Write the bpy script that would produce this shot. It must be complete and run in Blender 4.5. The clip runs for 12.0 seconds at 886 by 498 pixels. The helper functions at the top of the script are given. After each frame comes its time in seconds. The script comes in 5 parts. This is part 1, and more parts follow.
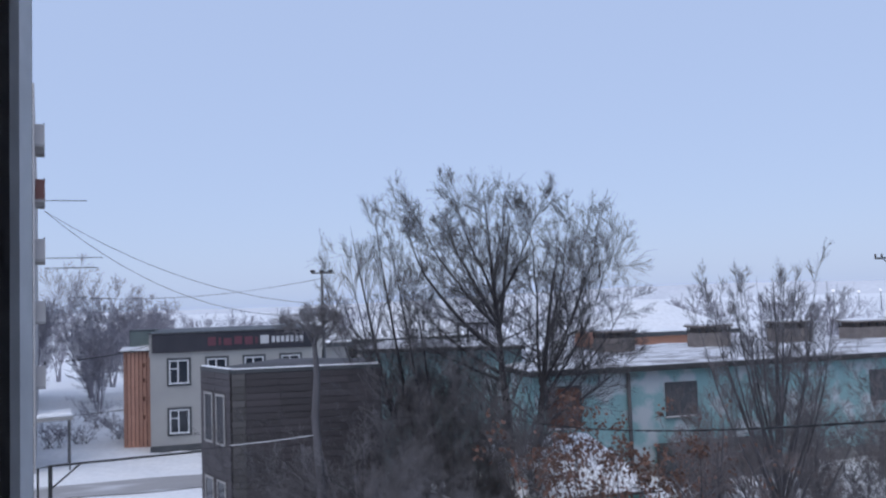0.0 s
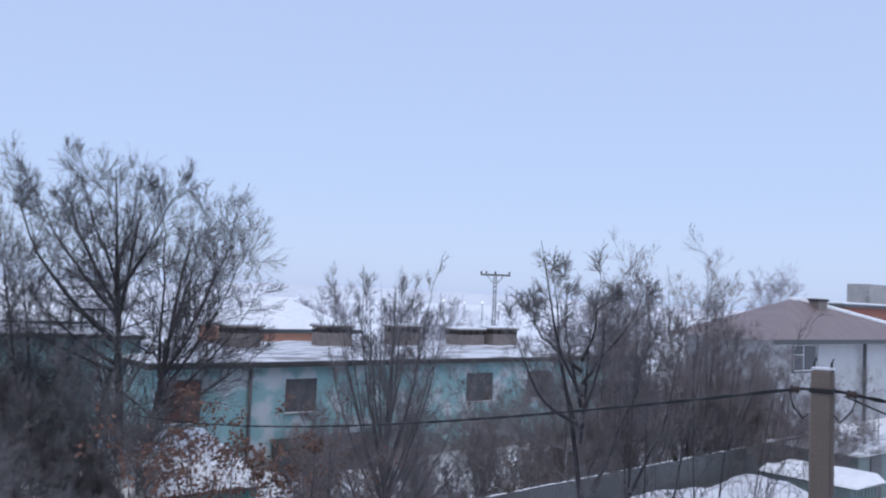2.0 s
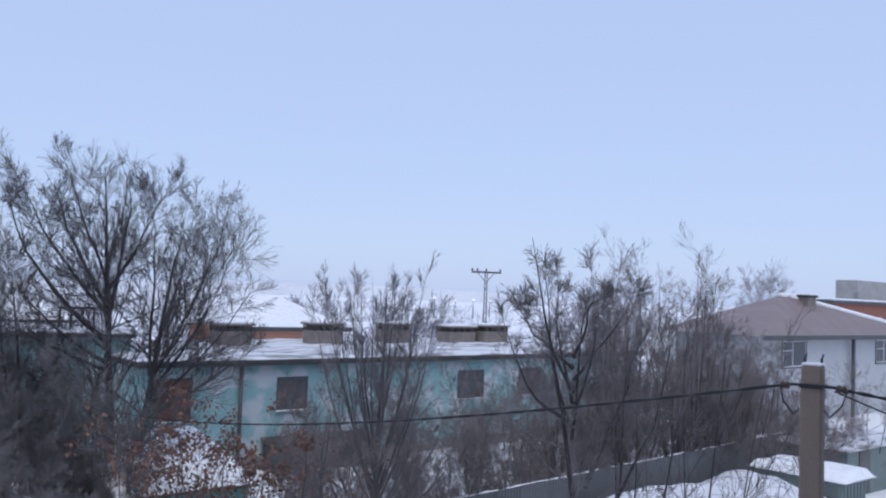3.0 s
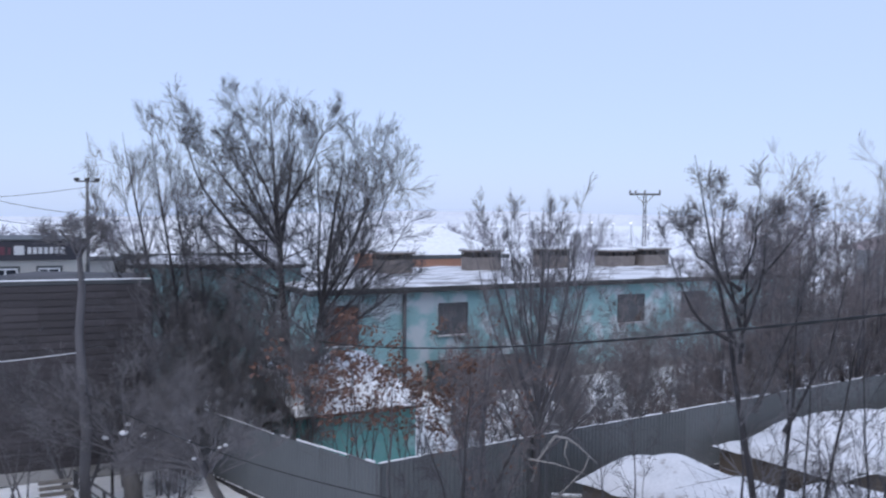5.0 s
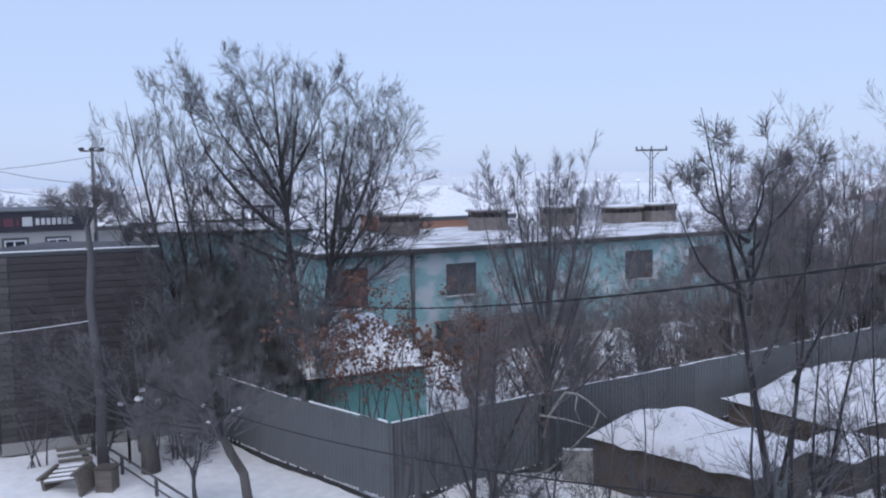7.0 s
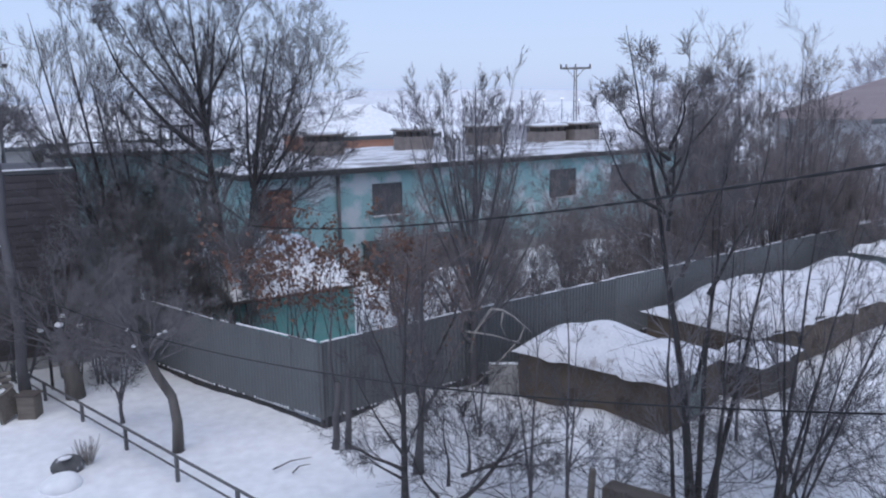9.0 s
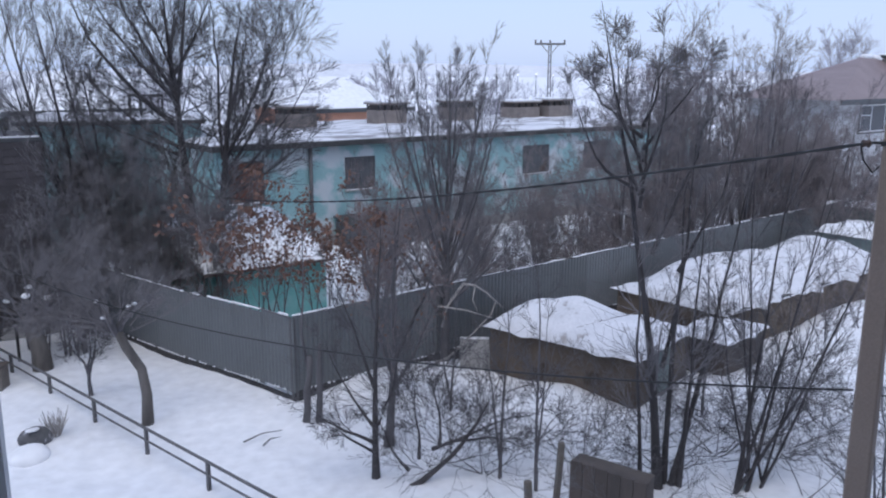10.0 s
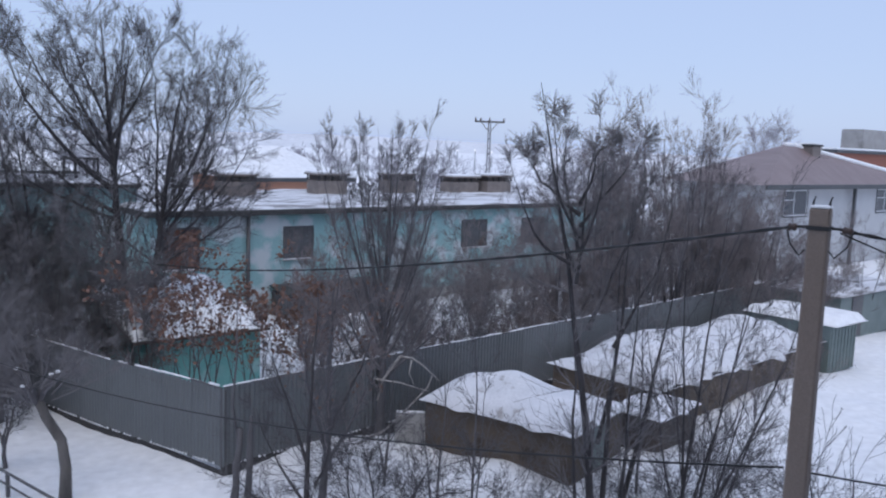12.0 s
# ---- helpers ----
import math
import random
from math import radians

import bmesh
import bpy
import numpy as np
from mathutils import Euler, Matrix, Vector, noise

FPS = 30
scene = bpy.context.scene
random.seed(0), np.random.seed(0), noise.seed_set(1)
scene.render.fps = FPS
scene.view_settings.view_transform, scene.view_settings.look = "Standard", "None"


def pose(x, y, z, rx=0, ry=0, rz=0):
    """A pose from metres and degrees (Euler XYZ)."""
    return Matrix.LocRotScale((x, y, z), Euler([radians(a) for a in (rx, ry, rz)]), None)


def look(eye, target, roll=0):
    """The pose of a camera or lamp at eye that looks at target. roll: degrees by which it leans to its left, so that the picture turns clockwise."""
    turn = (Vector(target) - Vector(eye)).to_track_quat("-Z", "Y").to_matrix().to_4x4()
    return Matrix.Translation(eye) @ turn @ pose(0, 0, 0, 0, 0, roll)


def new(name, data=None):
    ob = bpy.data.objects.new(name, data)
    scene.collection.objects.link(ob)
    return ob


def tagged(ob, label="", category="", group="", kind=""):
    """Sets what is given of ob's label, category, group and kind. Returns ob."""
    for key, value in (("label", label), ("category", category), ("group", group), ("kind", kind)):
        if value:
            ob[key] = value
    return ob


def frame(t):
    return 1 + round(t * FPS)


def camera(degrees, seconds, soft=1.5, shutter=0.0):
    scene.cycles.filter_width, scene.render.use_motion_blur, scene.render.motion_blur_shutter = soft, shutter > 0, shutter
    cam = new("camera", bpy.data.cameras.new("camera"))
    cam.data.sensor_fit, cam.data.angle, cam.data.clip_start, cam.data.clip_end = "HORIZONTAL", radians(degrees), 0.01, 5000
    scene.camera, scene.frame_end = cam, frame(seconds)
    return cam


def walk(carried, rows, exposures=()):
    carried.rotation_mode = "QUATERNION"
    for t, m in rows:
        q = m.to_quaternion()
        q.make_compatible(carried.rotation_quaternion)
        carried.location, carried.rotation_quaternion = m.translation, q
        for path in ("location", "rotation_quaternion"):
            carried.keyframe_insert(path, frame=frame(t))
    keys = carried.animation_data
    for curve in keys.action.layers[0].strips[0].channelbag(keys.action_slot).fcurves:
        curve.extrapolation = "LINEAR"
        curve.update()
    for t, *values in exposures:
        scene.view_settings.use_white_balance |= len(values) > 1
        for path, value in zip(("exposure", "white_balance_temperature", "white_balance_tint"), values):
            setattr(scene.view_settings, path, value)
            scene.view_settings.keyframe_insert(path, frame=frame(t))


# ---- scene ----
# ---- camera ----
cam = camera(55.33, 12.0, soft=2.1, shutter=0.4)
PATH = [
    (0, 0.168, 0, 7.57, 0.19, 3.39, 1.86), (0.5, 0.16, 0, 7.57, -2.19, 1.41, 1.30), (1, 0.15, 0, 7.57, -7.53, 0.66, -0.75),
    (1.5, 0.135, 0, 7.57, -17.52, 2.02, -2.01), (2, 0.12, 0, 7.57, -24.50, 3.22, -2.37), (2.5, 0.11, 0, 7.57, -25.49, 3.49, -2.11),
    (4.5, 0.09, 0, 7.55, -18.57, -0.89, -1.62), (5, 0.075, 0, 7.55, -14.62, -2.16, -0.50), (5.5, 0.09, 0, 7.54, -12.41, -3.19, 0.48),
    (6, 0.085, 0, 7.53, -12.79, -3.49, 0.65), (6.5, 0.08159, 0, 7.52, -13.38, -3.89, 0.76), (8.5, 0.05549, 0, 7.5, -17.98, -8.89, 1.18),
    (9, 0.04733, 0, 7.5, -19.30, -10.25, 0.91), (9.5, 0.03639, 0, 7.5, -20.29, -11.40, 0.56), (10, 0.02921, 0, 7.5, -21.04, -11.97, -0.08),
    (10.5, 0.0175, 0, 7.5, -22.08, -11.26, -0.70), (11, 0.009081, 0, 7.5, -22.82, -9.37, -1.23), (11.5, 0.001953, 0, 7.5, -23.50, -7.56, -1.90),
    (12, -0.005318, 0, 7.5, -25.02, -7.00, -2.05)]
walk(cam, [(t, pose(x, y, z, 90 + p, r, w)) for t, x, y, z, w, p, r in PATH],
     [(0.0, -0.34), (1.0, -0.16), (1.5, -0.16), (2.5, -0.22), (4.4, -0.22), (5.0, -0.05), (5.5, -0.02), (6.5, -0.15), (9.5, -0.16), (10.5, 0.05), (11.5, -0.07), (12.0, -0.26)])

# ---- overcast winter daylight ----
world = bpy.data.worlds.new("winter_sky")
scene.world = world
world.use_nodes = True
wn, wl = world.node_tree.nodes, world.node_tree.links
sky = wn.new("ShaderNodeTexSky")
sky.sky_type, sky.sun_disc, sky.sun_elevation, sky.sun_rotation = "NISHITA", False, radians(58), radians(207)
dim = wn.new("ShaderNodeMix")
dim.data_type = "RGBA"
dim.inputs[0].default_value = 0.97
dim.inputs[7].default_value = (0.502, 0.632, 0.955, 1)      # an even layer of snow cloud
wl.new(sky.outputs[0], dim.inputs[6])
wl.new(dim.outputs[2], wn["Background"].inputs[0])
wn["Background"].inputs[1].default_value = 1.0
sun = new("sun", bpy.data.lights.new("sun", "SUN"))
sun.data.energy, sun.data.angle, sun.data.color = 1.3, radians(60), (1.0, 0.95, 0.91)
sun.matrix_world = look((-15, -20, 60), (0, 10, 0))

# ---- materials ----


def mat(name, c1, c2, scale=4.0, rough=0.8, bump=0.3, fine=60.0, metal=0.0, stain=None, stain_scale=0.6, stain_at=0.6, vary=0.0, stretch=(1, 1, 1)):
    """Two colours mixed by coarse and fine noise, with relief; stain: a third colour in large patches; vary: brightness from piece to piece."""
    m = bpy.data.materials.new(name)
    m.use_nodes = True
    n, k = m.node_tree.nodes, m.node_tree.links
    b = n["Principled BSDF"]
    co = n.new("ShaderNodeTexCoord")
    mp = n.new("ShaderNodeMapping")
    mp.inputs["Scale"].default_value = stretch
    k.new(co.outputs["Object"], mp.inputs[0])

    def tex(s, detail=4.0):
        t = n.new("ShaderNodeTexNoise")
        t.inputs["Scale"].default_value, t.inputs["Detail"].default_value = s, detail
        k.new(mp.outputs[0], t.inputs["Vector"])
        return t

    def ramp(src, lo, hi):
        r = n.new("ShaderNodeMapRange")
        r.inputs[1].default_value, r.inputs[2].default_value = lo, hi
        k.new(src, r.inputs[0])
        return r.outputs[0]

    def mix(f, a, bb, mode="MIX"):
        x = n.new("ShaderNodeMix")
        x.data_type, x.blend_type = "RGBA", mode
        for sock, v in ((x.inputs[0], f), (x.inputs[6], a), (x.inputs[7], bb)):
            if isinstance(v, (int, float)):
                sock.default_value = v
            elif isinstance(v, tuple):
                sock.default_value = (*v, 1)
            else:
                k.new(v, sock)
        return x.outputs[2]
    t1, t2 = tex(scale), tex(fine, 2.0)
    col = mix(ramp(t1.outputs[0], 0.3, 0.7), c1, c2)
    g = n.new("ShaderNodeMapRange")
    g.inputs[3].default_value, g.inputs[4].default_value = 0.82, 1.15
    k.new(t2.outputs[0], g.inputs[0])
    cc = n.new("ShaderNodeVectorMath")
    cc.operation = "SCALE"
    k.new(col, cc.inputs[0])
    k.new(g.outputs[0], cc.inputs[3])
    col = cc.outputs[0]
    if stain:
        t3 = tex(stain_scale, 6.0)
        col = mix(ramp(t3.outputs[0], stain_at, stain_at + 0.08), col, stain)
    if vary:
        oi = n.new("ShaderNodeObjectInfo")
        v = n.new("ShaderNodeMapRange")
        v.inputs[3].default_value, v.inputs[4].default_value = 1 - vary, 1 + vary
        k.new(oi.outputs["Random"], v.inputs[0])
        sc = n.new("ShaderNodeVectorMath")
        sc.operation = "SCALE"
        k.new(col, sc.inputs[0])
        k.new(v.outputs[0], sc.inputs[3])
        col = sc.outputs[0]
    k.new(col, b.inputs["Base Color"])
    b.inputs["Roughness"].default_value, b.inputs["Metallic"].default_value = rough, metal
    if bump:
        bp = n.new("ShaderNodeBump")
        bp.inputs["Strength"].default_value, bp.inputs["Distance"].default_value = bump, 0.02
        k.new(t2.outputs[0], bp.inputs["Height"])
        k.new(bp.outputs[0], b.inputs["Normal"])
    return m


SNOW = mat("snow", (0.88, 0.88, 0.89), (0.82, 0.83, 0.855), 0.6, 0.7, 0.16, 3.5)
ROAD = mat("icy_road", (0.3, 0.29, 0.29), (0.42, 0.41, 0.42), 0.5, 0.6, 0.3, 20, stain=(0.62, 0.62, 0.64), stain_scale=0.4, stain_at=0.56, stretch=(0.3, 1, 1))
BARK = mat("bark", (0.09, 0.086, 0.092), (0.148, 0.14, 0.148), 3, 0.9, 0.6, 45, stretch=(1, 1, 0.3))
BARK_DARK = mat("dark_bark", (0.045, 0.042, 0.045), (0.082, 0.077, 0.081), 3, 0.9, 0.6, 45, stretch=(1, 1, 0.3))
STONE_GREY = mat("grey_stone", (0.09, 0.09, 0.095), (0.14, 0.14, 0.145), 4, 0.9, 0.5, 25, stain=(0.7, 0.7, 0.73), stain_scale=4.0, stain_at=0.6)
BARK_GREY = mat("grey_bark", (0.23, 0.218, 0.226), (0.155, 0.146, 0.152), 4, 0.9, 0.7, 40, stretch=(1, 1, 0.25))
BARK_LIME = mat("limewashed_bark", (0.17, 0.155, 0.145), (0.085, 0.078, 0.074), 4, 0.9, 0.7, 40, stretch=(1, 1, 0.3))
BARK_BROWN = mat("brown_twig", (0.27, 0.235, 0.235), (0.19, 0.163, 0.163), 2, 0.9, 0.2, 30)
# pale mauve twig: the haze before far growth is painted into the base colour
HAZE_TWIG = mat("haze_toned_twig", (0.4, 0.38, 0.42), (0.3, 0.285, 0.32), 0.5, 0.9, 0.1, 10)
DEADWOOD = mat("bleached_wood", (0.4, 0.38, 0.36), (0.28, 0.26, 0.25), 6, 0.85, 0.4, 40)
LEAF = mat("dry_leaf", (0.24, 0.135, 0.1), (0.15, 0.088, 0.07), 3, 0.8, 0.1, 25)
TEAL = mat("teal_limewash", (0.25, 0.45, 0.46), (0.36, 0.53, 0.54), 0.7, 0.9, 0.4, 12, stain=(0.55, 0.6, 0.62), stain_scale=0.7, stain_at=0.5)
TEAL_DARK = mat("dark_teal_limewash", (0.17, 0.28, 0.29), (0.22, 0.33, 0.34), 0.6, 0.9, 0.4, 12)
TURQ = mat("turquoise_paint", (0.15, 0.4, 0.39), (0.21, 0.47, 0.45), 1.2, 0.7, 0.3, 20, stain=(0.3, 0.5, 0.5), stain_scale=0.9, stain_at=0.6)
CLAD = mat("dark_cladding", (0.05, 0.044, 0.048), (0.078, 0.067, 0.072), 2, 0.65, 0.5, 30, vary=0.22, stain=(0.035, 0.03, 0.03), stain_scale=0.7, stain_at=0.55, stretch=(0.3, 0.3, 2))
CLAD_GREY = mat("grey_stone_cladding", (0.075, 0.07, 0.07), (0.115, 0.108, 0.105), 2, 0.75, 0.5, 30, vary=0.3, stretch=(0.4, 0.4, 2))
PLASTER = mat("grey_beige_plaster", (0.36, 0.35, 0.34), (0.42, 0.41, 0.39), 0.5, 0.9, 0.3, 25, stain=(0.52, 0.51, 0.5), stain_scale=0.5, stain_at=0.66)
ORANGE = mat("orange_siding", (0.52, 0.28, 0.2), (0.43, 0.23, 0.17), 1.0, 0.6, 0.2, 20, vary=0.25)
ORANGE_WALL = mat("orange_render", (0.6, 0.3, 0.2), (0.5, 0.26, 0.18), 0.8, 0.85, 0.3, 15)
REDBRICK = mat("red_brickwork", (0.32, 0.13, 0.09), (0.24, 0.1, 0.075), 3, 0.9, 0.4, 14, stretch=(1, 1, 3))
SIGN_DARK = mat("dark_sign_board", (0.03, 0.03, 0.04), (0.045, 0.042, 0.052), 0.8, 0.5, 0.1, 20)
SIGN_RED = mat("dull_red_lettering", (0.16, 0.05, 0.07), (0.12, 0.045, 0.06), 2, 0.5, 0.1, 20)
SIGN_WHITE = mat("pale_lettering", (0.6, 0.6, 0.6), (0.5, 0.5, 0.52), 2, 0.5, 0.1, 20)
FRAME_WHITE = mat("white_plastic", (0.74, 0.75, 0.76), (0.68, 0.69, 0.7), 2, 0.45, 0.1, 40)
FRAME_GREY = mat("grey_trim", (0.06, 0.065, 0.07), (0.085, 0.09, 0.095), 2, 0.6, 0.2, 30)
GREY_PLY = mat("grey_plywood", (0.12, 0.125, 0.135), (0.085, 0.088, 0.095), 2, 0.85, 0.3, 25, stain=(0.1, 0.075, 0.065), stain_scale=1.2, stain_at=0.58)
BOARD = mat("weathered_board", (0.11, 0.09, 0.08), (0.07, 0.06, 0.055), 2, 0.85, 0.4, 25, stretch=(1, 1, 0.2))
RUST = mat("rusty_sheet", (0.2, 0.085, 0.055), (0.12, 0.055, 0.04), 2, 0.8, 0.4, 25, stain=(0.08, 0.06, 0.055), stain_scale=1.5, stain_at=0.58)
STEEL = mat("grey_fence_steel", (0.128, 0.138, 0.144), (0.17, 0.182, 0.188), 0.5, 0.55, 0.15, 30, metal=0.15, vary=0.14, stain=(0.1, 0.09, 0.085), stain_scale=0.8, stain_at=0.62)
IRON = mat("painted_iron", (0.11, 0.11, 0.118), (0.155, 0.15, 0.15), 3, 0.6, 0.3, 50, metal=0.3)
DARK_IRON = mat("black_iron", (0.02, 0.02, 0.022), (0.035, 0.034, 0.034), 3, 0.6, 0.3, 50)
CABLE = mat("black_cable", (0.012, 0.012, 0.013), (0.02, 0.02, 0.021), 5, 0.6, 0.1, 60)
CONCRETE = mat("weathered_concrete", (0.2, 0.155, 0.125), (0.25, 0.2, 0.165), 1.7, 0.9, 0.3, 70, stain=(0.12, 0.1, 0.085), stain_scale=2.0, stain_at=0.62, stretch=(1, 1, 0.5))
CONCRETE_GREY = mat("grey_concrete", (0.3, 0.29, 0.28), (0.38, 0.37, 0.36), 1.0, 0.9, 0.4, 30, stain=(0.22, 0.21, 0.2), stain_scale=0.6, stain_at=0.6)
ADOBE = mat("brown_shed_wall", (0.1, 0.078, 0.06), (0.14, 0.112, 0.09), 1.2, 0.95, 0.7, 12, stain=(0.07, 0.055, 0.045), stain_scale=1.1, stain_at=0.58)
ROOF_TIN = mat("brown_roof_tin", (0.21, 0.155, 0.15), (0.26, 0.2, 0.195), 0.6, 0.5, 0.2, 8, stretch=(3, 1, 1))
FELT = mat("roofing_felt", (0.05, 0.05, 0.05), (0.075, 0.075, 0.075), 2, 0.9, 0.4, 20)
GREEN_TIN = mat("grey_green_tin", (0.14, 0.18, 0.175), (0.19, 0.23, 0.22), 1.5, 0.6, 0.2, 20)
WOOD = mat("grey_wood", (0.13, 0.115, 0.1), (0.19, 0.17, 0.15), 3, 0.85, 0.5, 30, stretch=(1, 4, 4))
PORCELAIN = mat("insulator", (0.05, 0.03, 0.025), (0.08, 0.05, 0.04), 5, 0.3, 0.0, 50)
RUBBER = mat("black_rubber", (0.015, 0.015, 0.017), (0.025, 0.025, 0.027), 5, 0.7, 0.2, 60)
WALLPAPER = mat("room_plaster", (0.5, 0.48, 0.44), (0.56, 0.54, 0.5), 2, 0.9, 0.2, 40)
PANEL = mat("apartment_panel", (0.42, 0.4, 0.4), (0.5, 0.48, 0.47), 0.4, 0.9, 0.4, 20, stain=(0.34, 0.32, 0.32), stain_scale=0.4, stain_at=0.6)
PANEL_BROWN = mat("brown_balcony_panel", (0.16, 0.07, 0.06), (0.2, 0.09, 0.075), 1, 0.7, 0.2, 20)
ROOF_SNOW = mat("patchy_roof_snow", (0.76, 0.76, 0.79), (0.6, 0.61, 0.64), 0.9, 0.75, 0.3, 9.0, stain=(0.27, 0.26, 0.265), stain_scale=1.1, stain_at=0.5, stretch=(0.35, 1.6, 1))
DIRTY_SNOW = mat("littered_snow", (0.75, 0.75, 0.78), (0.62, 0.63, 0.66), 1.3, 0.8, 0.5, 14.0, stain=(0.4, 0.38, 0.38), stain_scale=2.6, stain_at=0.62)
PALE_WALL = mat("pale_house_wall", (0.44, 0.448, 0.464), (0.504, 0.512, 0.52), 0.6, 0.85, 0.2, 15)
VENT = mat("faded_vent_brick", (0.2, 0.17, 0.155), (0.27, 0.235, 0.215), 3, 0.9, 0.4, 14)
HILL = mat("snowy_hill", (0.74, 0.75, 0.78), (0.66, 0.67, 0.71), 0.02, 0.9, 0.0, 0.2)
GLASS = bpy.data.materials.new("window_glass")
GLASS.use_nodes = True
gb = GLASS.node_tree.nodes["Principled BSDF"]
gb.inputs["Base Color"].default_value, gb.inputs["Roughness"].default_value = (0.03, 0.035, 0.045, 1), 0.08
LAMP_GLOW = bpy.data.materials.new("street_light_glow")
LAMP_GLOW.use_nodes = True
lb = LAMP_GLOW.node_tree.nodes["Principled BSDF"]
lb.inputs["Emission Color"].default_value, lb.inputs["Emission Strength"].default_value = (1.0, 0.95, 0.9, 1), 2.5

# ---- building helpers ----
rng = np.random.default_rng(7)
GRID = radians(14.5)


def thing(name, m, label, category, group="", kind=""):
    ob = new(name)
    ob.empty_display_size = 0.2
    ob.matrix_basis = m
    return tagged(ob, label, category, group, kind)


def finish(me, material, smooth=False):
    me.materials.append(material)
    if smooth:
        me.polygons.foreach_set("use_smooth", [True] * len(me.polygons))
    me.update()
    return me


def part(name, bm, material, parent, label="", smooth=False):
    """One mesh object from a bmesh (or a ready mesh), under a thing or a part."""
    if isinstance(bm, bmesh.types.BMesh):
        me = bpy.data.meshes.new(name)
        bm.to_mesh(me)
        bm.free()
        finish(me, material, smooth)
    else:
        me = bm
    ob = new(name, me)
    ob.parent = parent
    if label:
        ob["label"] = label
    return ob


def placed(name, me, parent, label=""):
    """A ready mesh as an object under a thing or a part."""
    return part(name, me, None, parent, label)


def box(bm, x0, y0, z0, x1, y1, z1, bevel=0.0):
    r = bmesh.ops.create_cube(bm, size=1)
    vs = r["verts"]
    for v in vs:
        v.co = Vector((x0 + (v.co.x + 0.5) * (x1 - x0), y0 + (v.co.y + 0.5) * (y1 - y0), z0 + (v.co.z + 0.5) * (z1 - z0)))
    if bevel:
        es = list({e for v in vs for e in v.link_edges})
        bmesh.ops.bevel(bm, geom=es, offset=bevel, segments=1, affect="EDGES")
    return bm


def boxed(*dims, bevel=0.0):
    return box(bmesh.new(), *dims, bevel=bevel)


def along(p, q, z=0.0):
    """A frame with its origin at p, x towards q, y away from the window side, z up."""
    d = Vector((q[0] - p[0], q[1] - p[1], 0)).normalized()
    m = Matrix(((d.x, -d.y, 0, p[0]), (d.y, d.x, 0, p[1]), (0, 0, 1, z), (0, 0, 0, 1)))
    return m


def tubes(pts, rad, sides):
    """Tapered tubes: pts (n, k, 3), rad (n, k) -> vertices and quads."""
    n, k, _ = pts.shape
    tan = np.gradient(pts, axis=1)
    tan /= np.linalg.norm(tan, axis=2, keepdims=True) + 1e-9
    ref = np.where(np.abs(tan[..., 2:3]) > 0.9, np.array([1.0, 0, 0]), np.array([0, 0, 1.0]))
    u = np.cross(tan, ref)
    u /= np.linalg.norm(u, axis=2, keepdims=True) + 1e-9
    w = np.cross(tan, u)
    a = np.arange(sides) * 2 * np.pi / sides
    ring = u[:, :, None, :] * np.cos(a)[None, None, :, None] + w[:, :, None, :] * np.sin(a)[None, None, :, None]
    v = (pts[:, :, None, :] + ring * rad[:, :, None, None]).reshape(-1, 3)
    base = (np.arange(n)[:, None, None] * k + np.arange(k - 1)[None, :, None]) * sides
    s = np.arange(sides)[None, None, :]
    s2 = (s + 1) % sides
    f = np.stack([base + s, base + s2, base + sides + s2, base + sides + s], -1).reshape(-1, 4)
    return v, f


def quads(name, chunks, material, smooth=True):
    """One mesh from several (vertices, quads)."""
    off, vs, fs = 0, [], []
    for v, f in chunks:
        vs.append(v)
        fs.append(f + off)
        off += len(v)
    v, f = np.concatenate(vs), np.concatenate(fs)
    me = bpy.data.meshes.new(name)
    me.vertices.add(len(v))
    me.vertices.foreach_set("co", v.astype(np.float32).ravel())
    me.loops.add(f.size)
    me.loops.foreach_set("vertex_index", f.astype(np.int32).ravel())
    me.polygons.add(len(f))
    me.polygons.foreach_set("loop_start", np.arange(0, f.size, 4, dtype=np.int32))
    me.update(calc_edges=True)
    return finish(me, material, smooth)


def tube(name, points, radius, material, sides=8, caps=True):
    """A rod or cable through the points, as a mesh."""
    p = np.array(points, float)[None]
    r = np.full((1, p.shape[1]), radius) if np.isscalar(radius) else np.array(radius, float)[None]
    if caps:
        d0, d1 = (p[:, :1] - p[:, 1:2]), (p[:, -1:] - p[:, -2:-1])
        d0 /= np.linalg.norm(d0)
        d1 /= np.linalg.norm(d1)
        p = np.concatenate([p[:, :1] + d0 * 0.0005, p, p[:, -1:] + d1 * 0.0005], 1)
        r = np.concatenate([r[:, :1] * 0.02, r, r[:, -1:] * 0.02], 1)
    return quads(name, [tubes(p, r, sides)], material)


def sag(a, b, drop, n=24):
    a, b = np.array(a, float), np.array(b, float)
    s = np.linspace(0, 1, n)[:, None]
    p = a + (b - a) * s
    p[:, 2] -= (4 * drop * s * (1 - s))[:, 0]
    return p


# ---- trees ----


def unit(v):
    return v / (np.linalg.norm(v, axis=-1, keepdims=True) + 1e-9)


def stem(g, a, b, n=9, bow=0.55, wob=0.05, knee=None):
    """A stem from a that leaves steeply and reaches b; knee: the shares of its reach and rise at its bend."""
    a, b = np.array(a, float), np.array(b, float)
    h, v = knee or (1 - bow, 0.62)
    c = a + (b - a) * np.array([h, h, v])
    s = np.linspace(0, 1, n)[:, None]
    p = a * (1 - s) ** 2 + 2 * c * s * (1 - s) + b * s ** 2
    w = np.cumsum(g.normal(0, wob, (n, 3)), 0)
    w -= w[0]
    return p + w * np.linspace(0, 1, n)[:, None]


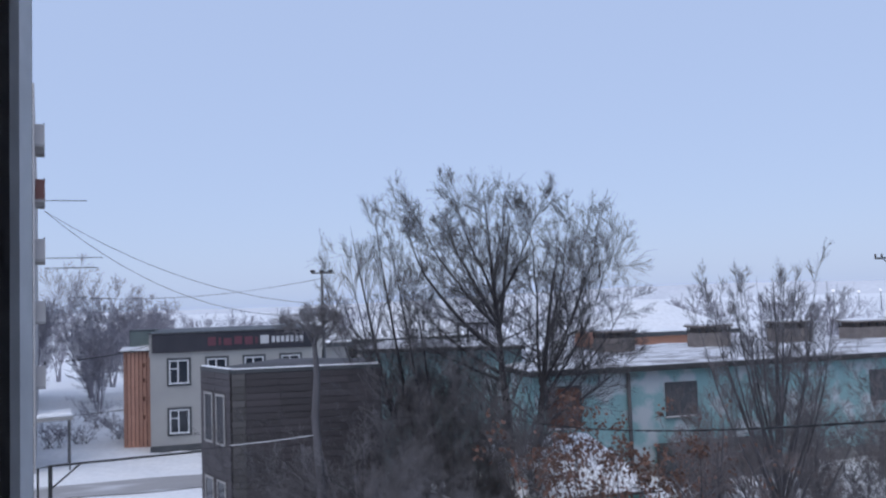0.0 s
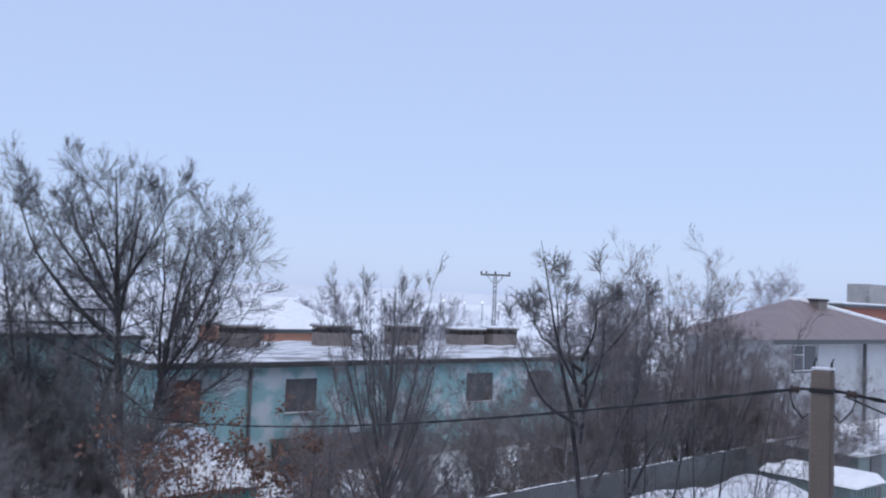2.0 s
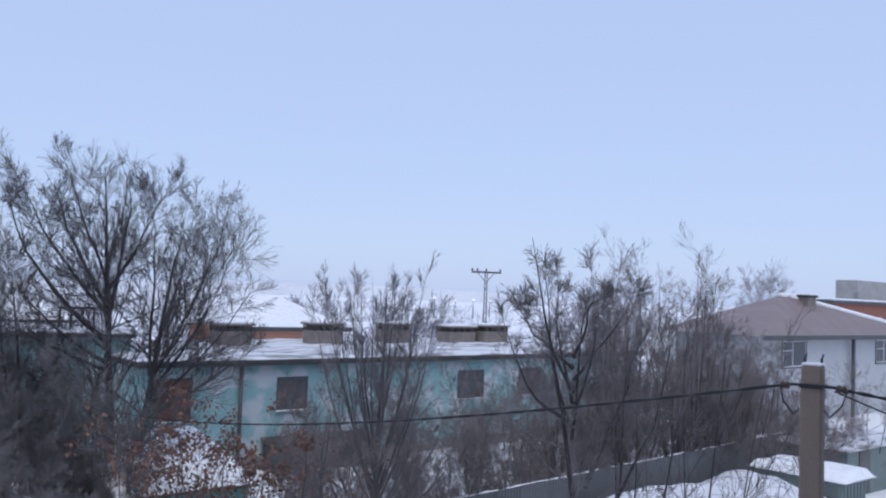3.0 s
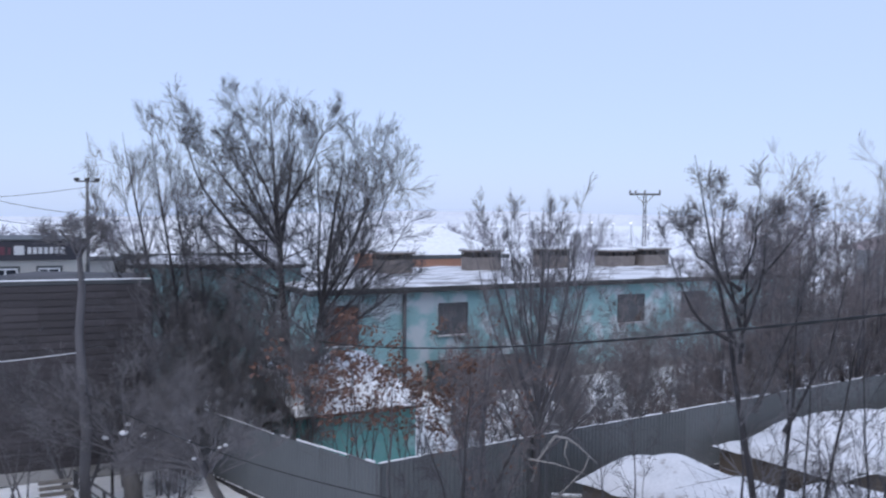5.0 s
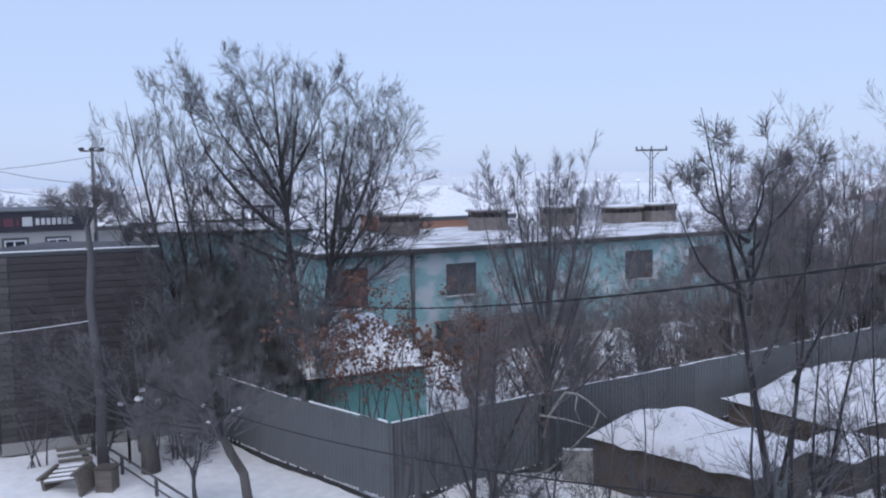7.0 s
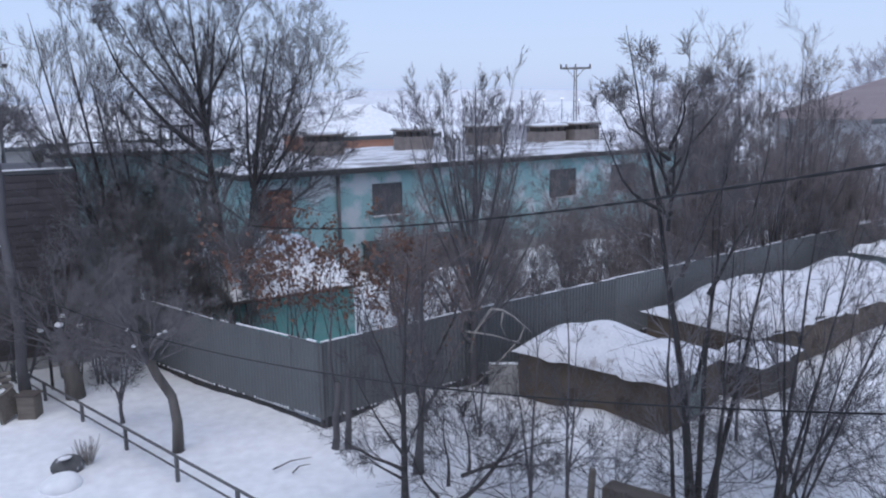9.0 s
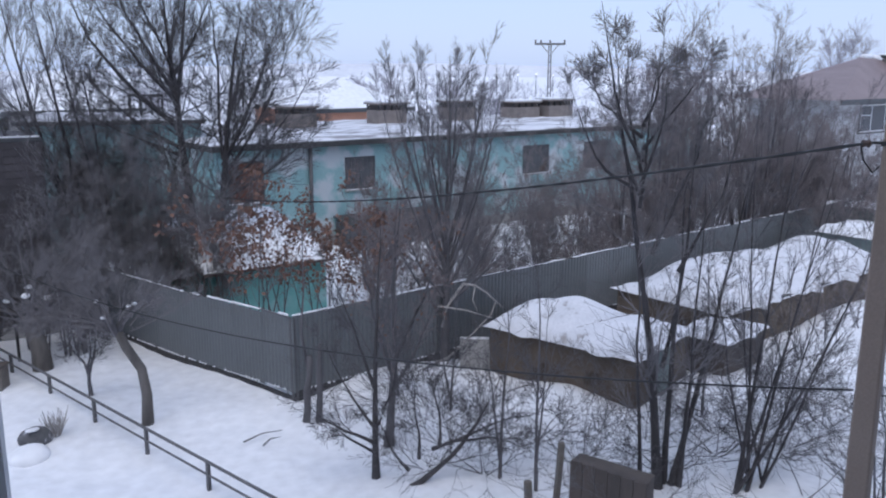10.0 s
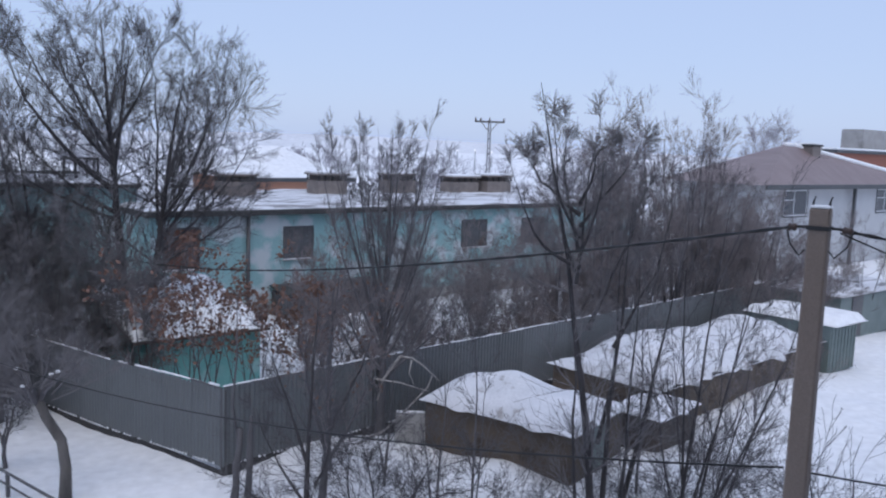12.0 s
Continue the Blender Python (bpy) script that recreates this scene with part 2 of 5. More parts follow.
def offshoots(g, pts, rad, per, lo, angle, ratio, thin, k, wander, rise, least=0.15, flat=0.3):
    """Children of many branches at once: points and radii of the next level."""
    n, kk, _ = pts.shape
    length = np.linalg.norm(np.diff(pts, axis=1), axis=2).sum(1)
    f = g.uniform(lo, 0.98, (n, per))
    i = f * (kk - 1)
    i0 = np.clip(i.astype(int), 0, kk - 2)
    t = (i - i0)[..., None]
    row = np.arange(n)[:, None]
    p0 = pts[row, i0] * (1 - t) + pts[row, i0 + 1] * t
    d = unit(pts[row, i0 + 1] - pts[row, i0])
    r0 = rad[row, i0] * (1 - t[..., 0]) + rad[row, i0 + 1] * t[..., 0]
    side = unit(np.cross(d, g.normal(0, 1, d.shape)))
    an = np.radians(g.normal(angle, angle * flat, (n, per)))[..., None]
    d = unit(d * np.cos(an) + side * np.sin(an))
    ln = np.maximum(length[:, None] * ratio * (1.1 - 0.5 * f) * g.uniform(0.6, 1.25, (n, per)), least)
    p0, d, ln, r0 = p0.reshape(-1, 3), d.reshape(-1, 3), ln.ravel(), r0.ravel()
    out = [p0]
    for _ in range(k - 1):
        d = unit(d + g.normal(0, wander, d.shape) + np.array([0, 0, rise]))
        out.append(out[-1] + d * (ln / (k - 1))[:, None])
    pts2 = np.stack(out, 1)
    r = np.minimum(r0 * thin, ln * 0.011)
    rad2 = r[:, None] * np.linspace(1, 0.3, k)[None]
    return pts2, rad2


def tree(name, at, stems, label, seed, radius=0.12, levels=((9, 0.3, 38, 0.42, 0.5), (8, 0.2, 36, 0.45, 0.5), (7, 0.15, 34, 0.5, 0.6), (4, 0.2, 30, 0.55, 0.7)),
         bark=None, twig=None, rise=0.10, wander=0.16, bow=0.55, wob=0.05, category="tree", group="", fine=0.0035, stem_name="trunk", steps=(6, 5, 3, 2)):
    """A bare tree: stems as (start, end, radius share) from its foot, then levels of (count, from, angle, length, thickness)."""
    g = np.random.default_rng(seed)
    bark, twig = bark or BARK, twig or BARK
    ob = thing(name, Matrix.Translation(at), label, category, group)
    P, R = [], []
    for a, b, share, *knee in stems:
        p = stem(g, a, b, 9, bow, wob, *knee)
        r = radius * share * np.linspace(1, 0.08, 9) ** 1.15
        r[0] *= 1.25
        P.append(p)
        R.append(r)
        placed(stem_name, quads(stem_name, [tubes(p[None], r[None], 8)], bark), ob)
    pts, rad = np.array(P), np.array(R)
    chunks = []
    for j, (per, lo, angle, ratio, thin) in enumerate(levels):
        k = steps[j]
        pts, rad = offshoots(g, pts, rad, per, lo, angle, ratio, thin, k, wander, rise)
        rad = np.maximum(rad, fine)
        chunks.append(tubes(pts, rad, 5 if j == 0 else 3))
    placed("crown", quads("crown", chunks, twig), ob)
    return ob, pts


def leaves(pts, count, seed, size, material, parent, lo=0.0):
    """Dry leaves hung on the twigs' ends, as one mesh."""
    g = np.random.default_rng(seed)
    tips = pts[:, -1]
    c = tips[g.integers(0, len(tips), count)] + g.normal(0, 0.05, (count, 3))
    c = c[c[:, 2] > lo]
    n = len(c)
    u = unit(g.normal(0, 1, (n, 3)) + np.array([0, 0, -0.8])) * size * g.uniform(0.6, 1.4, (n, 1))
    w = unit(np.cross(u, g.normal(0, 1, (n, 3)))) * size * 0.38
    bend = unit(np.cross(u, w)) * size * 0.18
    v = np.stack([c, c + u * 0.5 + w + bend, c + u, c + u * 0.5 - w + bend], 1).reshape(-1, 3)
    f = np.arange(4 * n).reshape(-1, 4)
    ob = placed("leaves", quads("leaves", [(v, f)], material, False), parent, "curled dry brown leaves")
    return tagged(ob, kind="stuff")


def snow_blob(name, parent, x0, y0, x1, y1, z, h, seed, nx=24, ny=14, label="smooth deep snow cover", slope=0.0, edge=0.12, cover=None, fall=0.0, ragged=0.0):
    """A rounded layer of snow over a rectangle in its parent's frame."""
    g = np.random.default_rng(seed)
    xs, ys = np.linspace(0, 1, nx), np.linspace(0, 1, ny)
    X, Y = np.meshgrid(xs, ys, indexing="ij")
    prof = (np.clip(np.minimum(X, 1 - X) * (x1 - x0) / edge, 0, 1) * np.clip(np.minimum(Y, 1 - Y) * (y1 - y0) / edge, 0, 1)) ** 0.5
    ph = g.uniform(0, 6, 4)
    lump = 0.8 + 0.16 * np.sin(X * (x1 - x0) * 1.9 + ph[0]) * np.cos(Y * (y1 - y0) * 1.3 + ph[1]) + 0.1 * np.sin(X * (x1 - x0) * 4.3 + ph[2] + 3 * Y)
    lump = lump * (1 - fall * X) + ragged * 1.6 * np.sin(X * (x1 - x0) * 0.9 + ph[1]) * np.sin(Y * (y1 - y0) * 1.1 + ph[2])
    rim = ragged * (1 - prof) * (0.6 * np.sin(X * (x1 - x0) * 2.7 + ph[0]) + 0.4 * np.sin(X * (x1 - x0) * 6.1 + ph[3]))
    Z = z + slope * Y * (y1 - y0) + h * prof * np.maximum(lump, 0.12) - 0.5 * np.abs(rim)
    top = np.stack([x0 + X * (x1 - x0) + 0.03 * np.sin(9 * Y + ph[3]) * (1 - prof), y0 + Y * (y1 - y0) + 0.04 * np.sin(X * (x1 - x0) * 2.1 + ph[0]) * (1 - prof) + rim * np.sign(Y - 0.5), Z], -1).reshape(-1, 3)
    i = (np.arange(nx - 1)[:, None] * ny + np.arange(ny - 1)[None]).ravel()
    f = np.stack([i, i + ny, i + ny + 1, i + 1], -1)
    bot = np.array([[x0, y0, z - 0.02], [x1, y0, z - 0.02], [x1, y1, z - 0.02 + slope * (y1 - y0)], [x0, y1, z - 0.02 + slope * (y1 - y0)]])
    return placed(name, quads(name, [(top, f), (bot, np.array([[0, 3, 2, 1]]))], cover or SNOW), parent, label)

# ---- ground ----


def ground_height(x, y):
    h = 0.07 * np.sin(0.55 * x + 0.3 * y) * np.cos(0.4 * y - 0.2 * x) + 0.04 * np.sin(1.7 * x + 1.1 * y) * np.sin(1.3 * y)
    h += 0.02 * np.sin(4.1 * x - 2.3 * y) * np.sin(3.7 * y + x)
    h += 0.3 * np.exp(-((x - 6.2) / 2.0) ** 2 - ((y - 18.9) / 0.9) ** 2)          # drift at the foot of the fence
    h += 0.45 * np.exp(-((x - 20.5) / 3.0) ** 2 - ((y - 18.6 - 0.32 * (x - 20.5)) / 0.8) ** 2)   # and along the shed row
    h += 0.3 * np.exp(-((x - 9.2) / 0.9) ** 2 - ((y - 16.2) / 1.1) ** 2) + 0.25 * np.exp(-((x - 14.6) / 1.2) ** 2 - ((y - 15.6) / 0.8) ** 2)
    h += 0.35 * np.exp(-((x + 20) / 3.0) ** 2 - ((y - 44) / 2.5) ** 2)
    flat = np.clip((np.abs(y - 36.9 - 0.25 * (x + 13)) - 1.6) / 1.5, 0, 1)          # the cleared road
    far = np.clip(1.6 - np.hypot(x, y) / 90, 0, 1)
    return h * np.where(x < -3, flat, 1) * far


def axis_lines(lo, a, b, hi, step):
    fine = np.arange(a, b + step, step)
    grow = np.cumsum(np.geomspace(step * 1.3, 220, 26))
    return np.unique(np.concatenate([(a - grow)[(a - grow) > lo], [lo], fine, (b + grow)[(b + grow) < hi], [hi]]))


gx, gy = axis_lines(-1500, -24, 32, 1500, 0.3), axis_lines(-1500, 2, 48, 1500, 0.3)
GX, GY = np.meshgrid(gx, gy, indexing="ij")
gv = np.stack([GX, GY, ground_height(GX, GY)], -1).reshape(-1, 3)
gi = (np.arange(len(gx) - 1)[:, None] * len(gy) + np.arange(len(gy) - 1)[None]).ravel()
ground = new("ground", quads("ground", [(gv, np.stack([gi, gi + len(gy), gi + len(gy) + 1, gi + 1], -1))], SNOW))
tagged(ground, "snow-covered ground with soft wind drifts", "ground", kind="structure")

road_m = along((-60, 24.6), (-60 + 9.68, 24.6 + 2.5))
bm = bmesh.new()
for i in range(120):
    x0, x1 = i * 0.9, i * 0.9 + 0.9
    w0, w1 = 0.12 * math.sin(i * 0.9), 0.12 * math.sin((i + 1) * 0.9)
    f = [bm.verts.new((x0, -1.5 + w0, 0.035)), bm.verts.new((x1, -1.5 + w1, 0.035)), bm.verts.new((x1, 1.4 - w1, 0.035)), bm.verts.new((x0, 1.4 - w0, 0.035))]
    bm.faces.new(f)
bmesh.ops.remove_doubles(bm, verts=bm.verts, dist=0.001)
me = bpy.data.meshes.new("road")
bm.to_mesh(me)
bm.free()
road = new("road", finish(me, ROAD))
road.matrix_basis = road_m
tagged(road, "grey cleared road with packed icy snow", "road", kind="structure")

# far white ridge closing the view
hx = np.linspace(-1, 1, 60)
ridge = []
for k, (dist, hgt) in enumerate(((900, 13.0),)):
    a = hx * 1.15 + 0.3
    top = hgt * (0.5 + 0.5 * np.sin(a * 5 + k * 2) * np.sin(a * 2.3 + 1)) * np.clip(1.2 - np.abs(hx), 0.1, 1) + 2
    lo = np.stack([dist * np.sin(a), dist * np.cos(a), np.full_like(a, -1.0)], -1)
    up = np.stack([(dist + 60) * np.sin(a), (dist + 60) * np.cos(a), top], -1)
    bk = np.stack([(dist + 160) * np.sin(a), (dist + 160) * np.cos(a), np.full_like(a, -1.0)], -1)
    i = np.arange(59)
    v = np.concatenate([lo, up, bk])
    ridge.append((v, np.concatenate([np.stack([i, i + 1, i + 61, i + 60], -1), np.stack([i + 60, i + 61, i + 121, i + 120], -1)])))
hill = new("backdrop_hills", quads("backdrop_hills", ridge, HILL))
tagged(hill, "low snowy hills fading into the distance", "hills", kind="structure")

# ---- the room and the open window the view is taken from ----


def slab(name, dims, material, label, category):
    me = bpy.data.meshes.new(name)
    bm = boxed(*dims)
    bm.to_mesh(me)
    bm.free()
    return tagged(new(name, finish(me, material)), label, category, kind="structure")


slab("floor", (-2.2, -4, 5.9, 2.8, 0.12, 6.0), WOOD, "wooden floor of the room", "floor")
slab("ceiling", (-2.2, -4, 8.6, 2.8, 0.12, 8.7), WALLPAPER, "white plaster ceiling of the room", "ceiling")
slab("wall_back", (-2.2, -4.1, 5.9, 2.8, -4, 8.7), WALLPAPER, "plain plaster wall of the room", "wall")
slab("wall_west", (-2.3, -4, 5.9, -2.2, 0.12, 8.7), WALLPAPER, "plain plaster wall of the room", "wall")
slab("wall_east", (2.8, -4, 5.9, 2.9, 0.12, 8.7), WALLPAPER, "plain plaster wall of the room", "wall")
slab("facade_under", (-14, 0.12, 0, 22, 0.4, 6.75), PANEL, "grey concrete panel facade under the window", "wall")
slab("facade_over", (-14, 0.12, 8.4, 22, 0.4, 15), PANEL, "grey concrete panel facade over the window", "wall")
slab("facade_west", (-14, 0.12, 6.75, -0.3, 0.4, 8.4), PANEL, "grey concrete panel facade beside the window", "wall")
slab("facade_east", (1.6, 0.12, 6.75, 22, 0.4, 8.4), PANEL, "grey concrete panel facade beside the window", "wall")
win = thing("window_1", Matrix.Identity(4), "open white plastic window with a black seal", "window", kind="structure")
part("jamb", boxed(-0.3, 0.36, 6.75, -0.062, 0.44, 8.4, bevel=0.004), FRAME_WHITE, win)
part("seal", boxed(-0.0615, 0.372, 6.78, -0.0395, 0.425, 8.37), RUBBER, win, "black rubber seal")
part("jamb_lip", boxed(-0.039, 0.384, 6.8, -0.027, 0.402, 8.35, bevel=0.003), FRAME_WHITE, win)
part("jamb", boxed(1.5, 0.36, 6.75, 1.6, 0.44, 8.4, bevel=0.004), FRAME_WHITE, win)
part("sill", boxed(-0.3, 0.3, 6.75, 1.6, 0.46, 6.8, bevel=0.004), FRAME_WHITE, win)
part("head", boxed(-0.3, 0.36, 8.35, 1.6, 0.44, 8.4, bevel=0.004), FRAME_WHITE, win)

# ---- facade pieces ----


def window(parent, x, z, w, h, y=0.0, frame_mat=None, trim=None, mullion=True, transom=0.0, boarded=None, name="window", depth=0.07):
    """A window standing slightly proud of a wall at y, in the wall's frame."""
    ob = thing(name, pose(x, y, z), "", "")
    ob.parent = parent
    for key in ("label", "category"):
        if key in ob:
            del ob[key]
    frame_mat = frame_mat or FRAME_WHITE
    t = 0.07
    if trim:
        bm = bmesh.new()
        o = 0.11
        for b in ((-o, -0.05, -o, w + o, 0, -0.002), (-o, -0.05, h + 0.002, w + o, 0, h + o), (-o, -0.05, 0, -0.002, 0, h), (w + 0.002, -0.05, 0, w + o, 0, h)):
            box(bm, *b)
        part("surround", bm, trim, ob, "dark grey surround")
    bm = bmesh.new()
    for b in ((0, -0.03, 0, w, 0.0, t), (0, -0.03, h - t, w, 0.0, h), (0, -0.03, t, t, 0.0, h - t), (w - t, -0.03, t, w, 0.0, h - t)):
        box(bm, *b)
    if mullion:
        box(bm, w * 0.42, -0.028, t, w * 0.42 + t, -0.001, h - t)
    if transom:
        box(bm, t, -0.026, h * transom, w * 0.42, -0.002, h * transom + 0.05)
    part("window_frame", bm, frame_mat, ob)
    if boarded:
        n = max(2, int(w / 0.25))
        for i in range(n):
            part("board", boxed(t + i * (w - 2 * t) / n, -0.02 - 0.006 * (i % 2), t, t + (i + 1) * (w - 2 * t) / n - 0.012, -0.004, h - t), boarded, ob)
    else:
        part("pane", boxed(t, -0.014, t, w - t, -0.006, h - t), GLASS, ob)
    if trim or boarded:
        part("window_sill", boxed(-0.06, -0.12, -0.045, w + 0.06, -0.051 if trim else 0, -0.004), FRAME_GREY if trim else CONCRETE_GREY, ob)
        part("snow_on_sill", boxed(-0.03, -0.115, -0.004, w + 0.03, -0.052 if trim else -0.031, 0.035, bevel=0.012), SNOW, ob)
    return ob


# ---- teal building ----
teal = thing("teal_building", along((3.6, 34.1), (3.6 + 9.68, 34.1 + 2.5)), "long low building with peeling teal limewash and a snowy flat roof", "building")
TL = 30.0
part("wall", boxed(0, 0, 0, TL, 0.4, 4.35), TEAL, teal, "teal limewashed wall with pale peeling patches")
part("wall", boxed(0, 0.4, 0, 0.4, 11, 4.35), TEAL, teal)
part("wall", boxed(TL - 0.4, 0.4, 0, TL, 11, 4.35), TEAL, teal)
part("wall", boxed(0.4, 10.6, 0, TL - 0.4, 11, 4.35), TEAL, teal)
part("roof_slab", boxed(-0.3, -0.45, 4.35, TL + 0.3, 11.3, 4.58, bevel=0.02), FELT, teal, "dark felted roof slab with an overhanging edge")
snow_blob("roof_snow", teal, -0.22, -0.3, TL + 0.2, 11.2, 4.58, 0.14, 3, 60, 24, "thin wind-scoured snow", cover=ROOF_SNOW)
part("plinth", boxed(-0.05, -0.06, 0, TL + 0.05, -0.002, 0.5), CONCRETE_GREY, teal)
placed("downpipe", tube("downpipe", [(4.05, -0.14, 4.3), (4.05, -0.14, 0.1)], 0.085, IRON), teal)
for x, w, z, h, b in ((5.75, 1.5, 2.37, 1.43, GREY_PLY), (15.85, 1.75, 2.37, 1.43, GREY_PLY), (20.1, 1.7, 2.37, 1.43, GREY_PLY)):
    window(teal, x, z, w, h, 0.0, FRAME_GREY, boarded=b, mullion=False)
window(teal, 0.45, 2.2, 1.55, 1.7, 0.0, FRAME_GREY, boarded=RUST, mullion=False)


def roof_vent(x, y, w, d, h, label):
    ob = thing("roof_vent", teal.matrix_basis @ pose(x, y, 4.62), label, "roof vent", "vents on the teal building's roof")
    part("shaft", boxed(0, 0, -0.06, w, d, h * 0.62), VENT, ob)
    n = 5
    for i in range(n):
        part("post", boxed(i * (w - 0.08) / (n - 1), 0.0, h * 0.62, i * (w - 0.08) / (n - 1) + 0.08, 0.08, h * 0.86), DARK_IRON, ob)
        part("post", boxed(i * (w - 0.08) / (n - 1), d - 0.08, h * 0.62, i * (w - 0.08) / (n - 1) + 0.08, d, h * 0.86), DARK_IRON, ob)
    part("louvre", boxed(0.09, 0.1, h * 0.62, w - 0.09, d - 0.1, h * 0.86), BOARD, ob)
    part("cap", boxed(-0.12, -0.12, h * 0.86, w + 0.12, d + 0.12, h * 0.93, bevel=0.01), VENT, ob)
    part("snow_cap", boxed(-0.1, -0.1, h * 0.93, w + 0.1, d + 0.1, h * 1.02, bevel=0.03), SNOW, ob, "thin snow on the cap")
    return ob


for x, y, w, h in ((5.95, 6.2, 1.7, 1.2), (11.4, 6.5, 1.8, 1.25), (16.5, 7.0, 1.75, 1.25), (21.1, 7.0, 2.1, 1.1), (23.6, 6.6, 2.0, 1.2)):
    roof_vent(x, y, w, 1.2, h, "boxy faded brick roof vent with a louvred cap")
# dark boarded lean-to along the foot of the teal wall
lean = thing("lean_to", teal.matrix_basis @ pose(5.2, -1.35, 0), "low dark boarded lean-to at the foot of the teal wall", "lean-to")
for i in range(14):
    part("board", boxed(i * 0.36, 0, 0, i * 0.36 + 0.345, 0.05, 1.0 + 0.05 * math.sin(i * 2.1), bevel=0.008), GREY_PLY, lean)
part("side", boxed(0, 0.052, 0, 0.06, 1.28, 1.1), GREY_PLY, lean)
part("side", boxed(4.98, 0.052, 0, 5.04, 1.28, 1.1), GREY_PLY, lean)
bm = boxed(-0.1, -0.15, 1.06, 5.14, 1.34, 1.11, bevel=0.01)
for v in bm.verts:
    v.co.z += 0.14 * (v.co.y + 0.15)
part("roof_sheet", bm, FELT, lean)

# taller wing beside it, behind the trees
wing = thing("teal_wing", along((-3.5, 37.6), (3.4, 37.1)), "taller dark teal wing with a thin snowy roof edge", "building")
part("wall", boxed(0, 0, 0, 6.9, 7, 5.3), TEAL_DARK, wing)
part("roof_slab", boxed(-0.25, -0.35, 5.3, 7.1, 7.2, 5.46, bevel=0.015), FELT, wing)
snow_blob("roof_snow", wing, -0.2, -0.3, 7.0, 7.1, 5.46, 0.1, 5, 30, 12, "thin wind-scoured snow", cover=ROOF_SNOW)
for x in (1.4,):
    window(wing, x, 2.3, 1.3, 1.5, 0.0, FRAME_GREY, boarded=BOARD, mullion=False)
part("arch_niche", boxed(5.2, -0.05, 2.6, 6.2, -0.002, 4.6, bevel=0.02), TEAL, wing)
cage = thing("roof_frame", wing.matrix_basis @ pose(4.0, 2.0, 5.5), "black iron frame standing on the wing's roof", "roof frame")
for x in (0, 0.45, 0.9, 1.35):
    part("upright", boxed(x, 0, -0.06, x + 0.06, 0.06, 0.85), DARK_IRON, cage)
    part("upright", boxed(x, 0.9, -0.06, x + 0.06, 0.96, 0.85), DARK_IRON, cage)
part("top_bar", boxed(-0.02, -0.01, 0.85, 1.43, 0.07, 0.92), DARK_IRON, cage)
part("top_bar", boxed(-0.02, 0.89, 0.85, 1.43, 0.97, 0.92), DARK_IRON, cage)

# ---- turquoise shed behind the fence ----
shed = thing("turquoise_shed", along((2.2, 24.3), (6.6, 25.3)), "small turquoise shed under a deep snowy lean-to roof", "shed")
part("wall", boxed(0, 0, 0, 3.7, 4.5, 1.75), TURQ, shed)
for x in np.arange(0.25, 3.6, 0.62):
    part("batten", boxed(x, -0.03, 0, x + 0.06, -0.002, 1.7), TURQ, shed)
bm = bmesh.new()
box(bm, -0.2, -0.3, 1.76, 3.9, 4.7, 1.84)
for v in bm.verts:
    v.co.z += max(0.0, v.co.y + 0.3) * 0.16
part("roof_board", bm, BOARD, shed)
snow_blob("roof_snow", shed, -0.2, -0.3, 3.9, 4.7, 1.85, 0.24, 8, 30, 20, slope=0.16)

# ---- dark clad building ----
FL, FR, FB = (-6.3, 25.35), (-1.9, 26.05), (-7.75, 27.35)
dark = thing("dark_building", Matrix.Translation((FL[0], FL[1], 0)), "two-storey building clad in dark brown planks, snow on its roof edge", "building")
bm = bmesh.new()
foot = [(0.05, 0.06), (4.36, 0.75), (3.85, 5.2), (0.2, 6.6), (-1.4, 2.05)]
lo = [bm.verts.new((x, y, 0)) for x, y in foot]
hi = [bm.verts.new((x, y, 5.55)) for x, y in foot]
bm.faces.new(hi)
for i in range(5):
    bm.faces.new((lo[i], lo[(i + 1) % 5], hi[(i + 1) % 5], hi[i]))
part("core", bm, CLAD, dark)
front = along((0, 0), (FR[0] - FL[0], FR[1] - FL[1]))
side = along((FB[0] - FL[0], FB[1] - FL[1]), (0, 0))
fl, sl = math.dist(FL, FR), math.dist(FL, FB)
fw = thing("front_facade", front, "", "")
sw = thing("side_facade", side, "", "")
for f in (fw, sw):
    f.parent = dark
    for key in ("label", "category"):
        if key in f:
            del f[key]
part("parapet", boxed(-0.02, -0.06, 5.55, fl, 0.14, 5.66, bevel=0.01), FRAME_GREY, fw)
part("parapet", boxed(0, -0.06, 5.55, sl - 0.03, 0.14, 5.66, bevel=0.01), FRAME_GREY, sw)
part("parapet_snow", boxed(0.02, -0.03, 5.66, fl - 0.05, 0.12, 5.70, bevel=0.015), SNOW, fw, "thin strip of snow")
part("parapet_snow", boxed(0.02, -0.03, 5.66, sl - 0.1, 0.12, 5.70, bevel=0.015), SNOW, sw, "thin strip of snow")
part("plinth", boxed(0, -0.07, 0, fl, 0.0, 0.35), CONCRETE_GREY, fw)
part("plinth", boxed(0, -0.07, 0, sl - 0.08, 0.0, 0.35), CONCRETE_GREY, sw)
for z in (0.75, 3.35):
    for x in (0.35, 1.35):
        window(sw, x, z, 0.72, 1.55, -0.055, CONCRETE_GREY, mullion=False)

